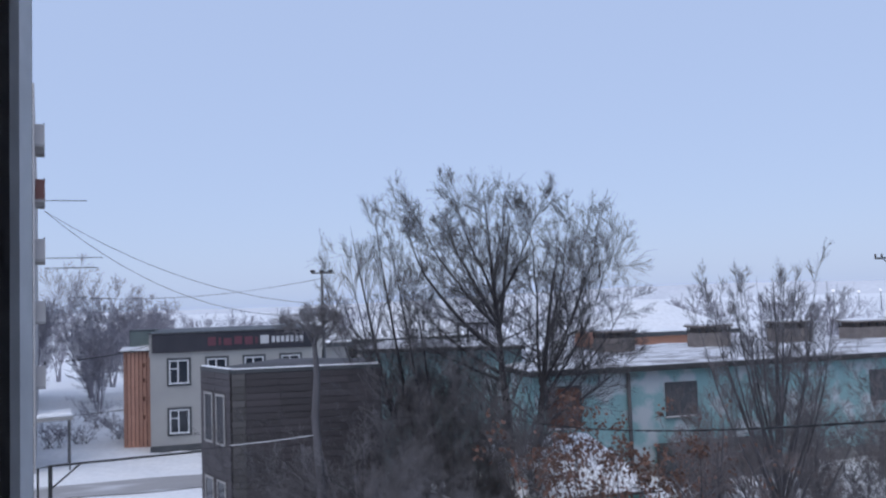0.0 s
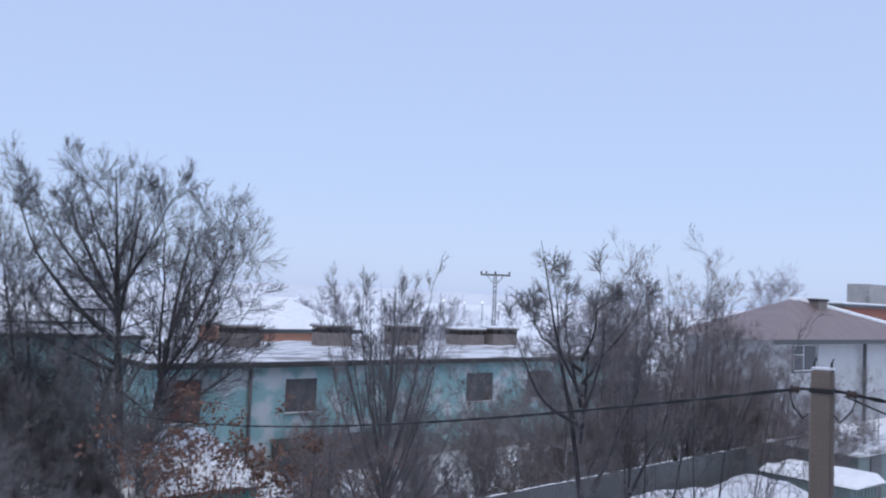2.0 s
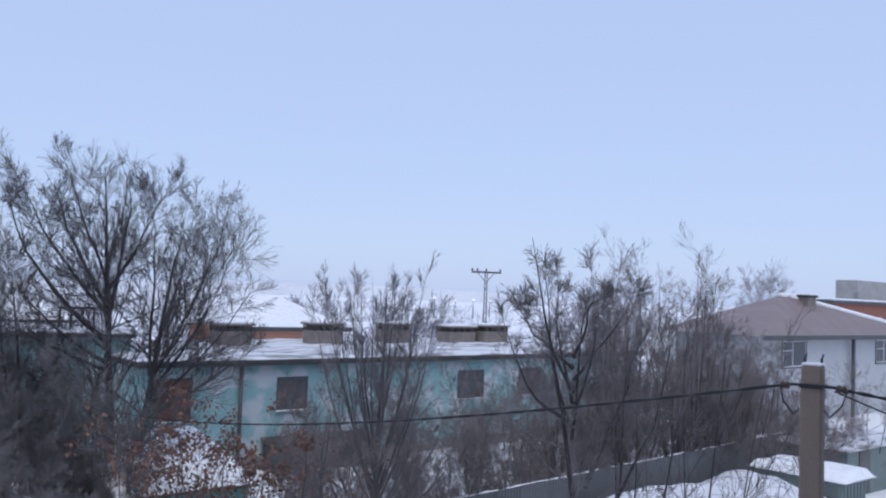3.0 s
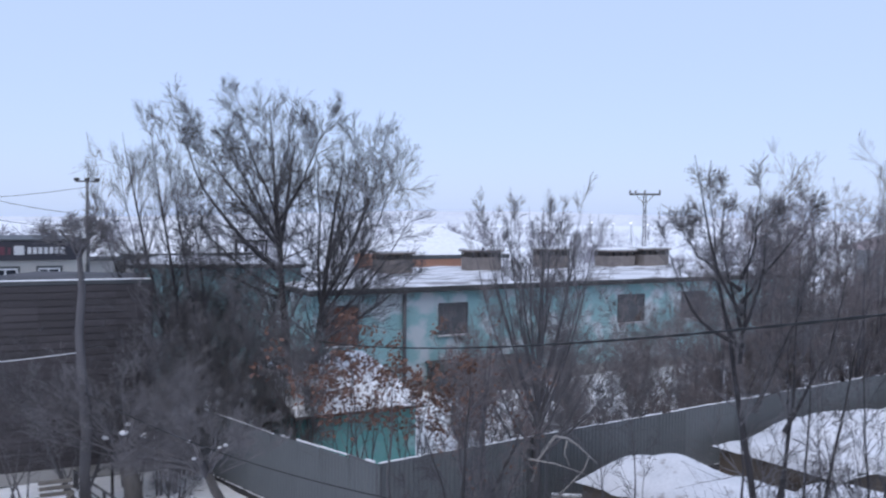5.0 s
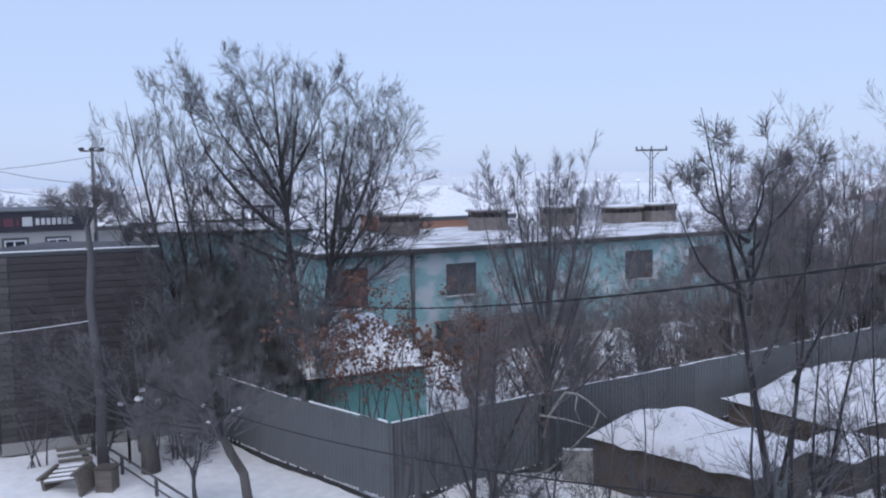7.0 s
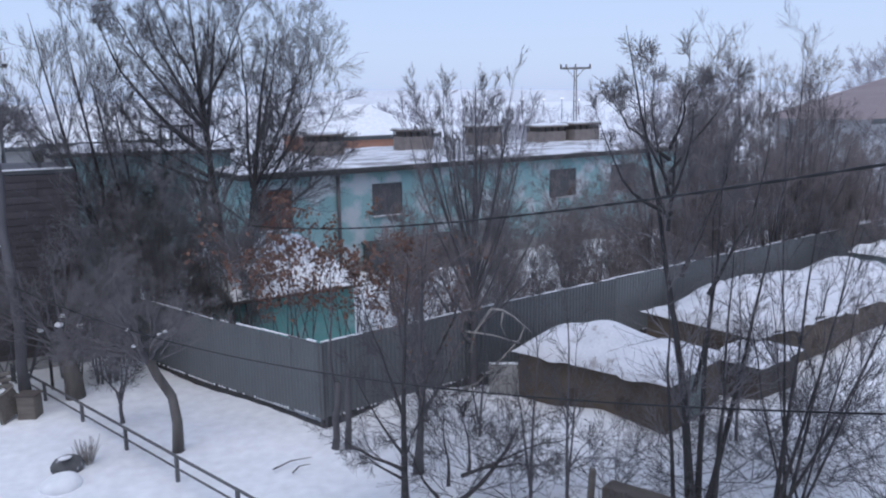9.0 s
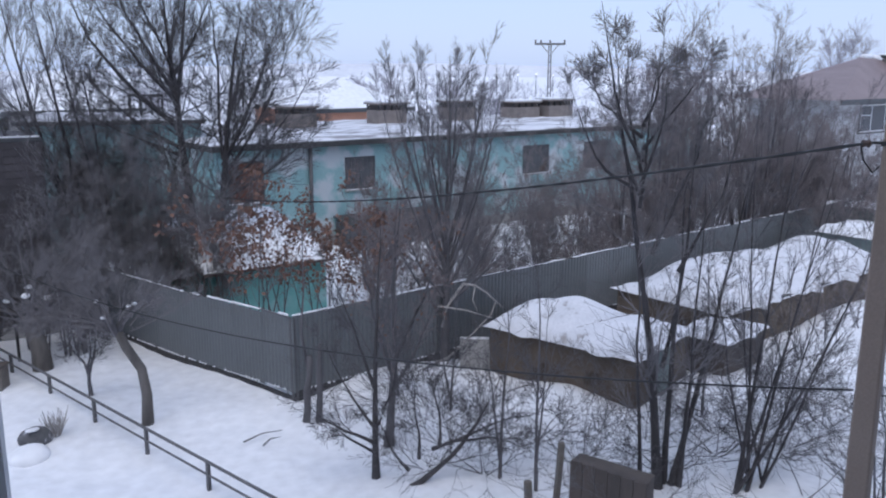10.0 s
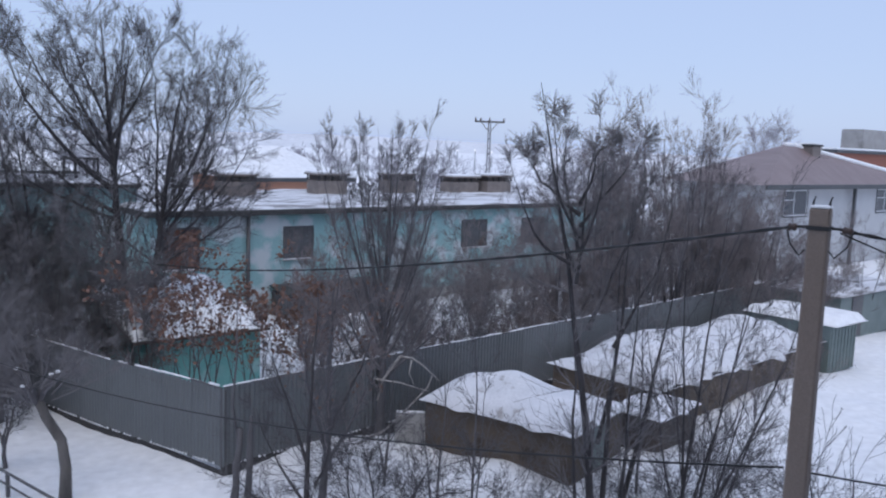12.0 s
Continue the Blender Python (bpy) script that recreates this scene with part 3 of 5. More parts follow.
# ---- building with the sign board ----
shop = thing("sign_building", along((-15.5, 44.7), (-15.5 + 7.75, 44.7 + 2.0)), "two-storey grey plastered building with a dark sign board", "building")
part("wall", boxed(0, 0, 0, 9.0, 9, 5.0), PLASTER, shop, "grey-beige plaster wall")
part("parapet", boxed(-0.05, 0.0, 5.0, 9.05, 9, 6.2), PLASTER, shop)
part("plinth", boxed(-0.03, -0.05, 0, 9.03, -0.002, 0.35), FRAME_GREY, shop)
board = part("sign_board", boxed(0.1, -0.16, 5.2, 8.55, -0.01, 6.18, bevel=0.01), SIGN_DARK, shop, "dark violet sign board")
x = 2.95
for i, w in enumerate((0.42, 0.12, 0.42, 0.4, 0.42, 0.12, 0.46)):
    part("letter_bar", boxed(x, -0.20, 5.48 + 0.03 * (i % 2), x + w, -0.165, 5.94 - 0.04 * (i % 3), bevel=0.01), SIGN_RED if i < 6 else SIGN_WHITE, board)
    x += w + 0.14
for i in range(7):
    part("letter_bar", boxed(6.3 + i * 0.25, -0.2, 5.53, 6.3 + i * 0.25 + 0.17, -0.165, 5.86), SIGN_WHITE, board)
part("coping", boxed(-0.1, -0.2, 6.205, 9.1, 9.1, 6.26), FRAME_GREY, shop)
for z in (0.95, 3.55):
    for x in (0.95, 2.9, 4.85, 6.8):
        window(shop, x, z, 1.0, 1.25, -0.003, FRAME_WHITE, FRAME_GREY, True, 0.62)
annex = thing("orange_annex", shop.matrix_basis @ pose(-1.5, 1.6, 0), "annex clad in upright orange metal siding with a snowy roof", "annex")
part("core", boxed(0.03, 0.03, 0, 1.42, 5, 5.25), RUST, annex)
for i in range(7):
    part("siding_panel", boxed(i * 0.2, -0.02 - 0.025 * (i % 2), 0.1, i * 0.2 + 0.165, 0.028, 5.23, bevel=0.006), ORANGE, annex)
for z in (1.6, 2.6, 3.6, 4.4):
    part("bracket", boxed(1.0, -0.09, z, 1.1, -0.046, z + 0.22), RUST, annex)
part("roof", boxed(-0.2, -0.25, 5.25, 1.44, 5.1, 5.32), FRAME_GREY, annex)
snow_blob("roof_snow", annex, -0.22, -0.27, 1.44, 5.1, 5.32, 0.2, 12, 10, 20)
tank = thing("roof_box", shop.matrix_basis @ pose(-1.35, 3.4, 5.32), "grey box standing on the annex roof", "roof box")
part("box", boxed(0, 0, 0.0, 1.35, 2.2, 1.0, bevel=0.02), GREEN_TIN, tank)
part("rim", boxed(-0.03, -0.03, 1.0, 1.38, 2.23, 1.05), FRAME_GREY, tank)

# ---- houses beyond ----


def hip_house(name, p, q, depth, z_eave, z_top, wall, roof_front, label, snow=True, apex=0.5, over=0.5):
    ob = thing(name, along(p, q), label, "house")
    L = math.dist(p, q)
    part("wall", boxed(0, 0, 0, L, depth, z_eave), wall, ob)
    bm = bmesh.new()
    c = [(-over, -over), (L + over, -over), (L + over, depth + over), (-over, depth + over)]
    e = [bm.verts.new((x, y, z_eave + 0.003)) for x, y in c]
    r0, r1 = bm.verts.new((L * apex - 0.2 * depth * 0.5, depth / 2, z_top)), bm.verts.new((L * apex + 0.2 * depth * 0.5, depth / 2, z_top))
    bm.faces.new((e[3], e[2], e[1], e[0]))
    for f in ((e[0], e[1], r1, r0), (e[1], e[2], r1), (e[2], e[3], r0, r1), (e[3], e[0], r0)):
        bm.faces.new(f)
    part("roof", bm, roof_front, ob)
    part("fascia", boxed(-over - 0.03, -over - 0.05, z_eave - 0.25, L + over + 0.03, -over - 0.005, z_eave + 0.05), FRAME_GREY, ob)
    return ob, L


hip_house("orange_house", (12.2, 59.2), (20.6, 61.35), 8, 4.75, 7.0, ORANGE_WALL, SNOW, "low orange-rendered house with a snow-covered hip roof")
hip_house("white_roofed_house", (-6.6, 64.0), (1.6, 66.1), 8, 4.7, 7.2, PLASTER, SNOW, "pale house with a snow-covered hip roof")
hip_house("white_roofed_house", (-10.6, 62.0), (-7.4, 62.8), 7, 4.6, 6.5, PLASTER, SNOW, "narrow pale house with a snowy roof")
hh, hl = hip_house("brown_roofed_house", (40.5, 39.6), (63.7, 45.6), 6, 5.75, 8.4, PALE_WALL, ROOF_TIN, "two-storey pale house with a brown tin hip roof", apex=0.36, over=0.9)
rx = hl * 0.36
for a, b in (((hl + 0.9, -0.9, 5.78), (rx + 0.6, 3, 8.42)), ((rx - 0.6, 3, 8.42), (rx + 0.6, 3, 8.42))):
    placed("hip_snow", tube("hip_snow", [a, tuple((i + j) / 2 for i, j in zip(a, b)), b], 0.2, SNOW, 6), hh, "ridge of snow")
bm = bmesh.new()
vs = [bm.verts.new(c) for c in ((hl + 0.93, -0.85, 5.85), (hl + 0.93, 6.9, 5.85), (rx + 0.6, 3, 8.49))]
bm.faces.new(vs)
part("roof_snow", bm, SNOW, hh)
for x in (3.0, 16.6):
    window(hh, x, 3.7, 3.0, 1.7, -0.003, FRAME_WHITE, FRAME_GREY, True, 0.6)
for x in (12.0, hl - 0.3):
    part("corner_post", boxed(x, -0.5, 0, x + 0.2, -0.3, 5.49), FRAME_GREY, hh)
chim = thing("chimney", hh.matrix_basis @ pose(10.0, 1.9, 7.5), "square sooty brick chimney with a dark cap", "chimney")
part("stack", boxed(0, 0, -0.9, 1.15, 1.0, 0.85), VENT, chim)
part("cap", boxed(-0.12, -0.12, 0.85, 1.27, 1.12, 1.0, bevel=0.03), FELT, chim)
part("snow_cap", boxed(-0.08, -0.08, 1.0, 1.23, 1.08, 1.1, bevel=0.04), SNOW, chim)
rb = thing("red_brick_building", along((75, 63.5), (75 + 19.4, 63.5 + 5)), "red brick building with a snowy flat roof and grey roof housing", "building")
part("wall", boxed(0, 0, 0, 30, 3, 8.2), REDBRICK, rb)
part("roof_edge", boxed(-0.2, -0.3, 8.2, 30.2, 3.2, 8.5), FRAME_GREY, rb)
part("roof_snow", boxed(-0.1, -0.25, 8.5, 30.1, 3.1, 8.75, bevel=0.08), SNOW, rb)
part("roof_housing", boxed(7, 0.4, 8.75, 18, 2.8, 10.9), CONCRETE_GREY, rb)
for x in range(6):
    window(rb, 1.5 + x * 4.6, 5.2, 1.6, 1.6, -0.003, FRAME_WHITE, None, True)
# low grey sheds and a wall in the yard by the brown-roofed house
for p, q, d, h, lab in (((29.5, 24.0), (36.0, 25.7), 4, 1.9, "low grey tin shed with a dusting of snow"),):
    ob = thing("yard_shed", along(p, q), lab, "shed", "yard sheds")
    L = math.dist(p, q)
    part("wall", boxed(0, 0, 0, L, d, h), GREEN_TIN, ob)
    part("door", boxed(1.0, -0.05, 0.05, 1.95, -0.002, 1.95), IRON, ob)
    snow_blob("roof_snow", ob, -0.15, -0.15, L + 0.15, d + 0.15, h, 0.12, int(p[0]), 20, 12, "thin dusting of snow", cover=ROOF_SNOW)

# ---- apartment block at the edge of the view ----
ap = thing("apartment_block", along((-19.2, 40.1), (-19.2 - 4.3, 40.1 + 9.0)), "tall grey panel apartment block with balconies", "building")
# local x runs away from the window, y towards the far side
part("wall", boxed(0, 0.1, 0, 40, 12, 18.6), PANEL, ap)
for i in range(6):
    part("panel_joint", boxed(-0.01, 0.095, 2.9 * i + 0.6, 40, 0.099, 2.9 * i + 0.64), FRAME_GREY, ap)
for i, z in enumerate((3.9, 7.0, 10.0, 12.9, 15.6)):
    bal = thing("balcony", pose(0.5, 0.05, z), "", "")
    bal.parent = ap
    for key in ("label", "category"):
        if key in bal:
            del bal[key]
    part("slab", boxed(0, -0.4, 0, 3.2, 0.04, 0.12), CONCRETE_GREY, bal)
    part("front", boxed(0, -0.4, 0.122, 3.2, -0.35, 1.1), PANEL_BROWN if i == 3 else PANEL, bal)
    part("side", boxed(0, -0.348, 0.122, 0.05, 0.04, 1.1), PANEL_BROWN if i == 3 else PANEL, bal)
    placed("rail", tube("rail", [(0, -0.37, 1.14), (3.2, -0.37, 1.14)], 0.03, DARK_IRON, 6), bal)
for z, y in ((10.2, -2.6), (9.7, -2.4), (13.05, -1.9)):
    rod = thing("drying_rod", ap.matrix_basis @ pose(1.2, -0.36, z), "thin dark drying rod jutting from a balcony", "drying rod", "drying rods on the block")
    placed("rod", tube("rod", [(0, 0, 0), (0, y, 0.02)], 0.022, DARK_IRON, 6), rod)
canopy = thing("entrance_canopy", ap.matrix_basis @ pose(-0.6, -1.5, 0), "small entrance canopy on thin posts, snow on top", "canopy")
part("roof", boxed(0, 0, 2.45, 2.4, 1.55, 2.6), CONCRETE_GREY, canopy)
part("snow_cap", boxed(0.02, 0.02, 2.6, 2.38, 1.55, 2.78, bevel=0.06), SNOW, canopy)
for x, y in ((0.1, 0.1), (2.2, 0.1)):
    part("post", boxed(x, y, 0, x + 0.08, y + 0.08, 2.45), IRON, canopy)

# ---- snow-covered sheds this side of the fence ----


def low_shed(p, q, depth, h, snow, wall, label, seed, door=False, edge=0.9, fall=0.0, ragged=0.1):
    ob = thing("low_shed", along(p, q), label, "shed", "low sheds by the fence")
    L = math.dist(p, q)
    part("wall", boxed(0, 0, 0, L, depth, h, bevel=0.03), wall, ob)
    part("roof_board", boxed(-0.06, -0.07, h, L + 0.06, depth + 0.06, h + 0.035), FELT, ob)
    if door:
        part("door", boxed(L - 0.05, 0.9, 0.1, L + 0.03, 1.7, h - 0.05), GREEN_TIN, ob)
    snow_blob("roof_snow", ob, -0.12, -0.15, L + 0.12, depth + 0.12, h + 0.037, snow, seed, 80, 36, edge=edge, cover=DIRTY_SNOW, fall=fall, ragged=ragged)
    return ob


low_shed((8.44, 18.59), (10.44, 15.06), 2.8, 1.2, 0.85, ADOBE, "low brown clay-walled shed under a rounded snow roof", 21, True, 1.35, 0.5, 0.1)
low_shed((14.7, 17.4), (24.6, 20.6), 3.6, 1.15, 0.75, ADOBE, "long low brown shed row under deep snow", 22, False, 1.2, 0.1, 0.22)
mound = low_shed((13.55, 15.9), (15.4, 16.7), 1.3, 0.95, 0.25, BOARD, "low dark wooden coop with snow on top", 23)
tin = thing("tin_shed", along((24.7, 20.4), (26.6, 20.9)), "grey-green tin shed with a lip of snow", "shed")
part("wall", boxed(0, 0, 0, 2.0, 3.2, 1.75), GREEN_TIN, tin)
for i in range(8):
    part("rib", boxed(0.1 + i * 0.25, -0.03, 0, 0.16 + i * 0.25, -0.002, 1.75), GREEN_TIN, tin)
snow_blob("roof_snow", tin, -0.2, -0.3, 2.2, 3.3, 1.75, 0.3, 31, 14, 14)

wallp = thing("white_board", along((7.75, 18.85), (8.4, 18.6)), "pale snow-crusted board leaning beside the brown shed", "board")
part("board", boxed(0, 0, 0, 0.75, 0.08, 0.85, bevel=0.015), CONCRETE_GREY, wallp)
part("snow_cap", boxed(0.01, -0.01, 0.85, 0.74, 0.09, 0.9, bevel=0.02), SNOW, wallp)
bin_box = thing("wooden_bin", along((6.9, 11.75), (7.75, 10.75)), "closed dark weathered wooden bin with a sloping lid in the snow", "bin")
for i in range(6):
    x = i * 0.222
    bm = bmesh.new()
    box(bm, x, 0, -0.1, x + 0.216, 0.04, 0.95 - 0.12 * i / 5, bevel=0.006)
    part("plank", bm, BOARD, bin_box)
part("side", boxed(0, 0.042, 0, 0.04, 0.5, 0.86), BOARD, bin_box)
part("side", boxed(1.29, 0.042, 0, 1.33, 0.5, 0.76), BOARD, bin_box)
part("back", boxed(0.042, 0.46, 0, 1.288, 0.5, 0.74), BOARD, bin_box)
bm = boxed(-0.01, 0.045, 0.8, 1.34, 0.53, 0.83, bevel=0.006)
for v in bm.verts:
    v.co.z += 0.1 - 0.1 * v.co.x / 1.33 - 0.06 * v.co.y / 0.5
part("lid", bm, BOARD, bin_box)
gp = thing("wooden_post", pose(6.78, 12.0, 0, 2, 3), "weathered leaning wooden post", "post")
part("post", boxed(-0.05, -0.05, -0.1, 0.05, 0.05, 1.2, bevel=0.012), WOOD, gp)
ob = thing("wooden_post", pose(6.35, 12.2, 0, -2, -2), "short weathered wooden post", "post")
part("post", boxed(-0.06, -0.06, -0.1, 0.06, 0.06, 0.45, bevel=0.015), WOOD, ob)

# ---- handrail ----
rail = thing("handrail", along((2.2, 12.82), (-3.02, 23.06)), "grey painted pipe handrail with two bars in the snow", "handrail")
RL = 15.0
for z in (0.5, 0.24):
    placed("bar", tube("bar", [(-6, 0, z), (RL * 0.3, 0.01, z), (RL * 0.7, -0.01, z), (RL - 1.6, 0, z)], 0.03 if z > 0.4 else 0.022, IRON), rail)
for i in range(9):
    x = 2.2 * i - 4.3
    if x < RL - 1.5:
        part("post", boxed(x - 0.035, -0.035, -0.3, x + 0.035, 0.035, 0.5, bevel=0.006), IRON, rail)
placed("bar_end", tube("bar_end", [(RL - 2.6, 0, 0.5), (RL - 2.0, -0.5, 0.36)], 0.025, IRON), rail)

# ---- fence of profiled steel sheets ----
fence = thing("steel_fence", Matrix.Identity(4), "fence of dark grey ribbed steel sheets, snow along its top", "fence")


def sheet_mesh(w, h):
    """A trapezoid-ribbed sheet, w wide."""
    ribs, prof = 9, []
    p = w / ribs
    for i in range(ribs):
        x = i * p
        prof += [(x, 0.0), (x + p * 0.42, 0.0), (x + p * 0.5, -0.022), (x + p * 0.9, -0.022)]
    prof.append((w, 0.0))
    v = np.array([(x, y, z) for x, y in prof for z in (0, h)])
    i = np.arange(len(prof) - 1) * 2
    return quads("sheet", [(v, np.stack([i, i + 2, i + 3, i + 1], -1))], STEEL, False)


SHEET = sheet_mesh(1.1, 1.79)
for p, q, fall in (((-1.95, 28.2), (3.42, 18.22), 0.2), ((3.42, 18.22), (34.0, 28.85), 0.0)):
    m = along(p, q)
    L = math.dist(p, q)
    n = int(round(L / 1.1))

    def drop(x):
        return 0.04 - fall * min(1.0, (L - x) / 5.0)
    for i in range(n):
        ob = part("sheet", SHEET, STEEL, fence)
        ob.matrix_basis = m @ pose(i * L / n, 0.004 * (i % 2), 0.26 + drop(i * L / n) + 0.012 * math.sin(i * 2.3), 0.6 * math.sin(i * 1.7), 0.25 * math.sin(i * 3.1)) @ Matrix.Diagonal((L / n / 1.1 * 1.035, 1, 1, 1))
        if i % 4 == 1:
            part("coping_strip", boxed(0, -0.03, 0, 1.1, 0.012, 0.03), IRON, fence).matrix_basis = m @ pose(i * L / n, 0, 2.04 + drop(i * L / n))
    for i in range(0, n + 1, 2):
        part("post", boxed(-0.03, 0.03, -0.2, 0.03, 0.09, 1.98), IRON, fence).matrix_basis = m @ pose(i * L / n, 0, drop(i * L / n))
    for z in (0.45, 1.7):
        part("rail", boxed(0, 0.012, z, L, 0.028, z + 0.05), IRON, fence).matrix_basis = m
    # this plinth stands in for an open, shaded gap below the sheets
    part("plinth", boxed(0, -0.012, -0.2, L, 0.05, 0.3 - fall * 0.7, bevel=0.02), DARK_IRON, fence, "dark strip in place of the shaded gap under the sheets").matrix_basis = m
    bm = bmesh.new()
    for i in range(int(L / 0.35)):
        if rng.random() < 0.8:
            s, z = rng.uniform(0.4, 1.0), 2.05 + drop(i * 0.35)
            box(bm, i * 0.35, -0.028, z, i * 0.35 + 0.33, 0.03, z + 0.04 * s, bevel=0.008)
    tagged(part("snow_line", bm, SNOW, fence, "narrow line of snow"), kind="stuff").matrix_basis = m
    bm = bmesh.new()
    for i in range(int(L / 0.122)):
        if rng.random() < 0.75:
            z = 0.25 + drop(i * 0.122)
            box(bm, i * 0.122 + 0.02, -0.05, z, i * 0.122 + 0.075, -0.024, z + 0.02 + 0.03 * rng.random())
    tagged(part("snow_crust", bm, SNOW, fence, "small lumps of snow on the ribs"), kind="stuff").matrix_basis = m

# ---- poles and cables ----
cp = thing("concrete_pole", pose(6.33, 5.45, 0, 0, 0, -59), "weathered square concrete utility pole with cable clamps", "utility pole")
bm = bmesh.new()
box(bm, -0.122, -0.122, -0.3, 0.122, 0.122, 7.06, bevel=0.02)
for v in bm.verts:
    s = 1.0 - 0.3 * max(0, v.co.z) / 7.06
    v.co.x *= s
    v.co.y *= s
part("shaft", bm, CONCRETE, cp)
for x in (-0.07, 0.07):
    placed("anchor_bolt", tube("anchor_bolt", [(x, 0, 7.05), (x, 0, 7.12), (x + 0.012, 0.02, 7.16)], 0.011, DARK_IRON, 6), cp)
part("snow_cap", boxed(-0.085, -0.085, 7.06, 0.085, 0.085, 7.085, bevel=0.01), SNOW, cp)
part("clamp_band", boxed(-0.098, -0.098, 6.86, 0.098, 0.098, 6.9), DARK_IRON, cp)
for s in (-1, 1):
    placed("hook", tube("hook", [(s * 0.1, 0, 6.88), (s * 0.17, 0, 6.88), (s * 0.23, 0, 6.87)], 0.014, DARK_IRON, 6), cp)
    placed("insulator", tube("insulator", [(s * 0.19, 0, 6.87), (s * 0.21, 0, 6.87), (s * 0.235, 0, 6.87), (s * 0.26, 0, 6.868), (s * 0.28, 0, 6.868)], [0.02, 0.042, 0.028, 0.042, 0.02], PORCELAIN, 10), cp, "dark ribbed insulator")
    placed("jumper", tube("jumper", [(s * 0.28, 0.0, 6.86), (s * 0.24, -0.02, 6.72), (s * 0.15, -0.05, 6.62), (s * 0.1, -0.06, 6.68)], 0.008, CABLE, 6), cp)


def cable(points, radius, label, group="cables"):
    p = np.array(points, float)
    ob = thing("cable", Matrix.Translation(tuple(p[0])), label, "cable", group)
    placed("strand", tube("strand", p - p[0], radius, CABLE, 6), ob)
    return ob


def twisted(points, radius, label):
    p = np.array(points, float)
    ob = thing("cable", Matrix.Translation(tuple(p[0])), label, "cable", "cables")
    s = np.linspace(0, 1, len(p))
    fine = np.linspace(0, 1, 260)
    path = np.stack([np.interp(fine, s, p[:, k]) for k in range(3)], -1)
    turn = fine * len(fine) * 0.55
    off = np.stack([np.cos(turn), np.zeros_like(turn), np.sin(turn)], -1) * radius * 0.7
    placed("strand", tube("strand", path + off - p[0], radius, CABLE, 5), ob)
    placed("strand", tube("strand", path - off - p[0], radius, CABLE, 5), ob)
    return ob


twisted(sag((6.13, 5.62, 6.87), (2.05, 27.0, 3.75), 0.38, 40), 0.011, "black twisted overhead cable running to the trees")
twisted(sag((6.47, 5.34, 6.87), (14.5, 1.5, 6.3), 0.25, 20), 0.011, "black twisted overhead cable beyond the pole")
cable(sag((6.47, 5.34, 6.84), (14.0, 3.5, 4.6), 0.15, 16), 0.008, "thin black overhead cable beyond the pole")
cable(sag((6.2, 5.5, 4.62), (-3.2, 22.2, 3.14), 0.68, 50), 0.011, "sagging black cable in front of the fence")
cable(sag((6.4, 5.45, 4.57), (14.0, 3.0, 4.2), 0.3, 16), 0.010, "thin black cable beyond the pole")
snowy = thing("snowy_cable", Matrix.Identity(4), "slack cable with a crust of snow", "cable")
placed("strand", tube("strand", sag((-6.6, 21.9, 3.9), (-3.25, 22.25, 4.15), 0.02, 20), 0.009, CABLE, 6), snowy)
placed("snow_crust", tube("snow_crust", sag((-5.5, 22.0, 3.985), (-3.4, 22.23, 4.145), 0.015, 20), 0.01, SNOW, 6), snowy)
for a, b, d, lab in (((-19.7, 41.9, 12.6), (-7.0, 43.8, 7.6), 0.9, "overhead cable from the apartment block"), ((-19.7, 41.9, 12.6), (-6.6, 44.3, 7.0), 1.6, "slack overhead cable from the apartment block"),
                     ((-22, 50, 8.4), (-7.0, 49.0, 9.0), 0.5, "thin overhead cable far off"), ((-21, 46, 1.9), (-14.8, 46.8, 2.5), 0.12, "low cable along the yard"),
                     ((-20, 44, 5.0), (-15.6, 44.6, 5.6), 0.15, "thin cable running to the annex")):
    cable(sag(a, b, d, 24), 0.014, lab)

# lattice electricity pole beyond the teal building
hp = thing("power_pole", pose(26.9, 50.4, 0, 0, 0, -20), "slim lattice power pole with a crossarm and insulators", "power pole")
for s in (-1, 1):
    placed("leg", tube("leg", [(s * 0.13, 0, 0), (s * 0.07, 0, 9.1)], 0.04, IRON, 6), hp)
for i in range(9):
    z = 4.4 + i * 0.5
    w = 0.13 - 0.06 * z / 9.1
    placed("rung", tube("rung", [(-w, 0, z), (w, 0, z + (0.25 if i % 2 else 0))], 0.022, IRON, 5), hp)
arm = part("crossarm", boxed(-1.0, -0.06, 9.1, 1.0, 0.06, 9.22), IRON, hp)
placed("strut", tube("strut", [(-0.55, 0, 9.1), (-0.12, 0, 8.6)], 0.025, IRON, 5), hp)
placed("strut", tube("strut", [(0.55, 0, 9.1), (0.12, 0, 8.6)], 0.025, IRON, 5), hp)
for x in (-0.95, -0.6, 0.0, 0.95):
    placed("insulator", tube("insulator", [(x, 0, 9.22), (x, 0, 9.3), (x, 0, 9.36), (x, 0, 9.42)], [0.03, 0.07, 0.04, 0.06], PORCELAIN, 8), arm)

lm = thing("lamp_mast", pose(-6.9, 48.5, 0, 0, 0, 8), "slim grey lamp mast with three lamp heads", "lamp mast")
placed("mast", tube("mast", [(0, 0, 0), (0, 0, 5), (0, 0, 9.25)], [0.13, 0.11, 0.07], IRON, 8), lm)
part("crossarm", boxed(-0.6, -0.04, 9.25, 0.6, 0.04, 9.33), IRON, lm)
for x in (-0.52, 0.0, 0.5):
    part("lamp_head", boxed(x - 0.14, -0.12, 9.33, x + 0.14, 0.16, 9.47, bevel=0.03), DARK_IRON, lm)
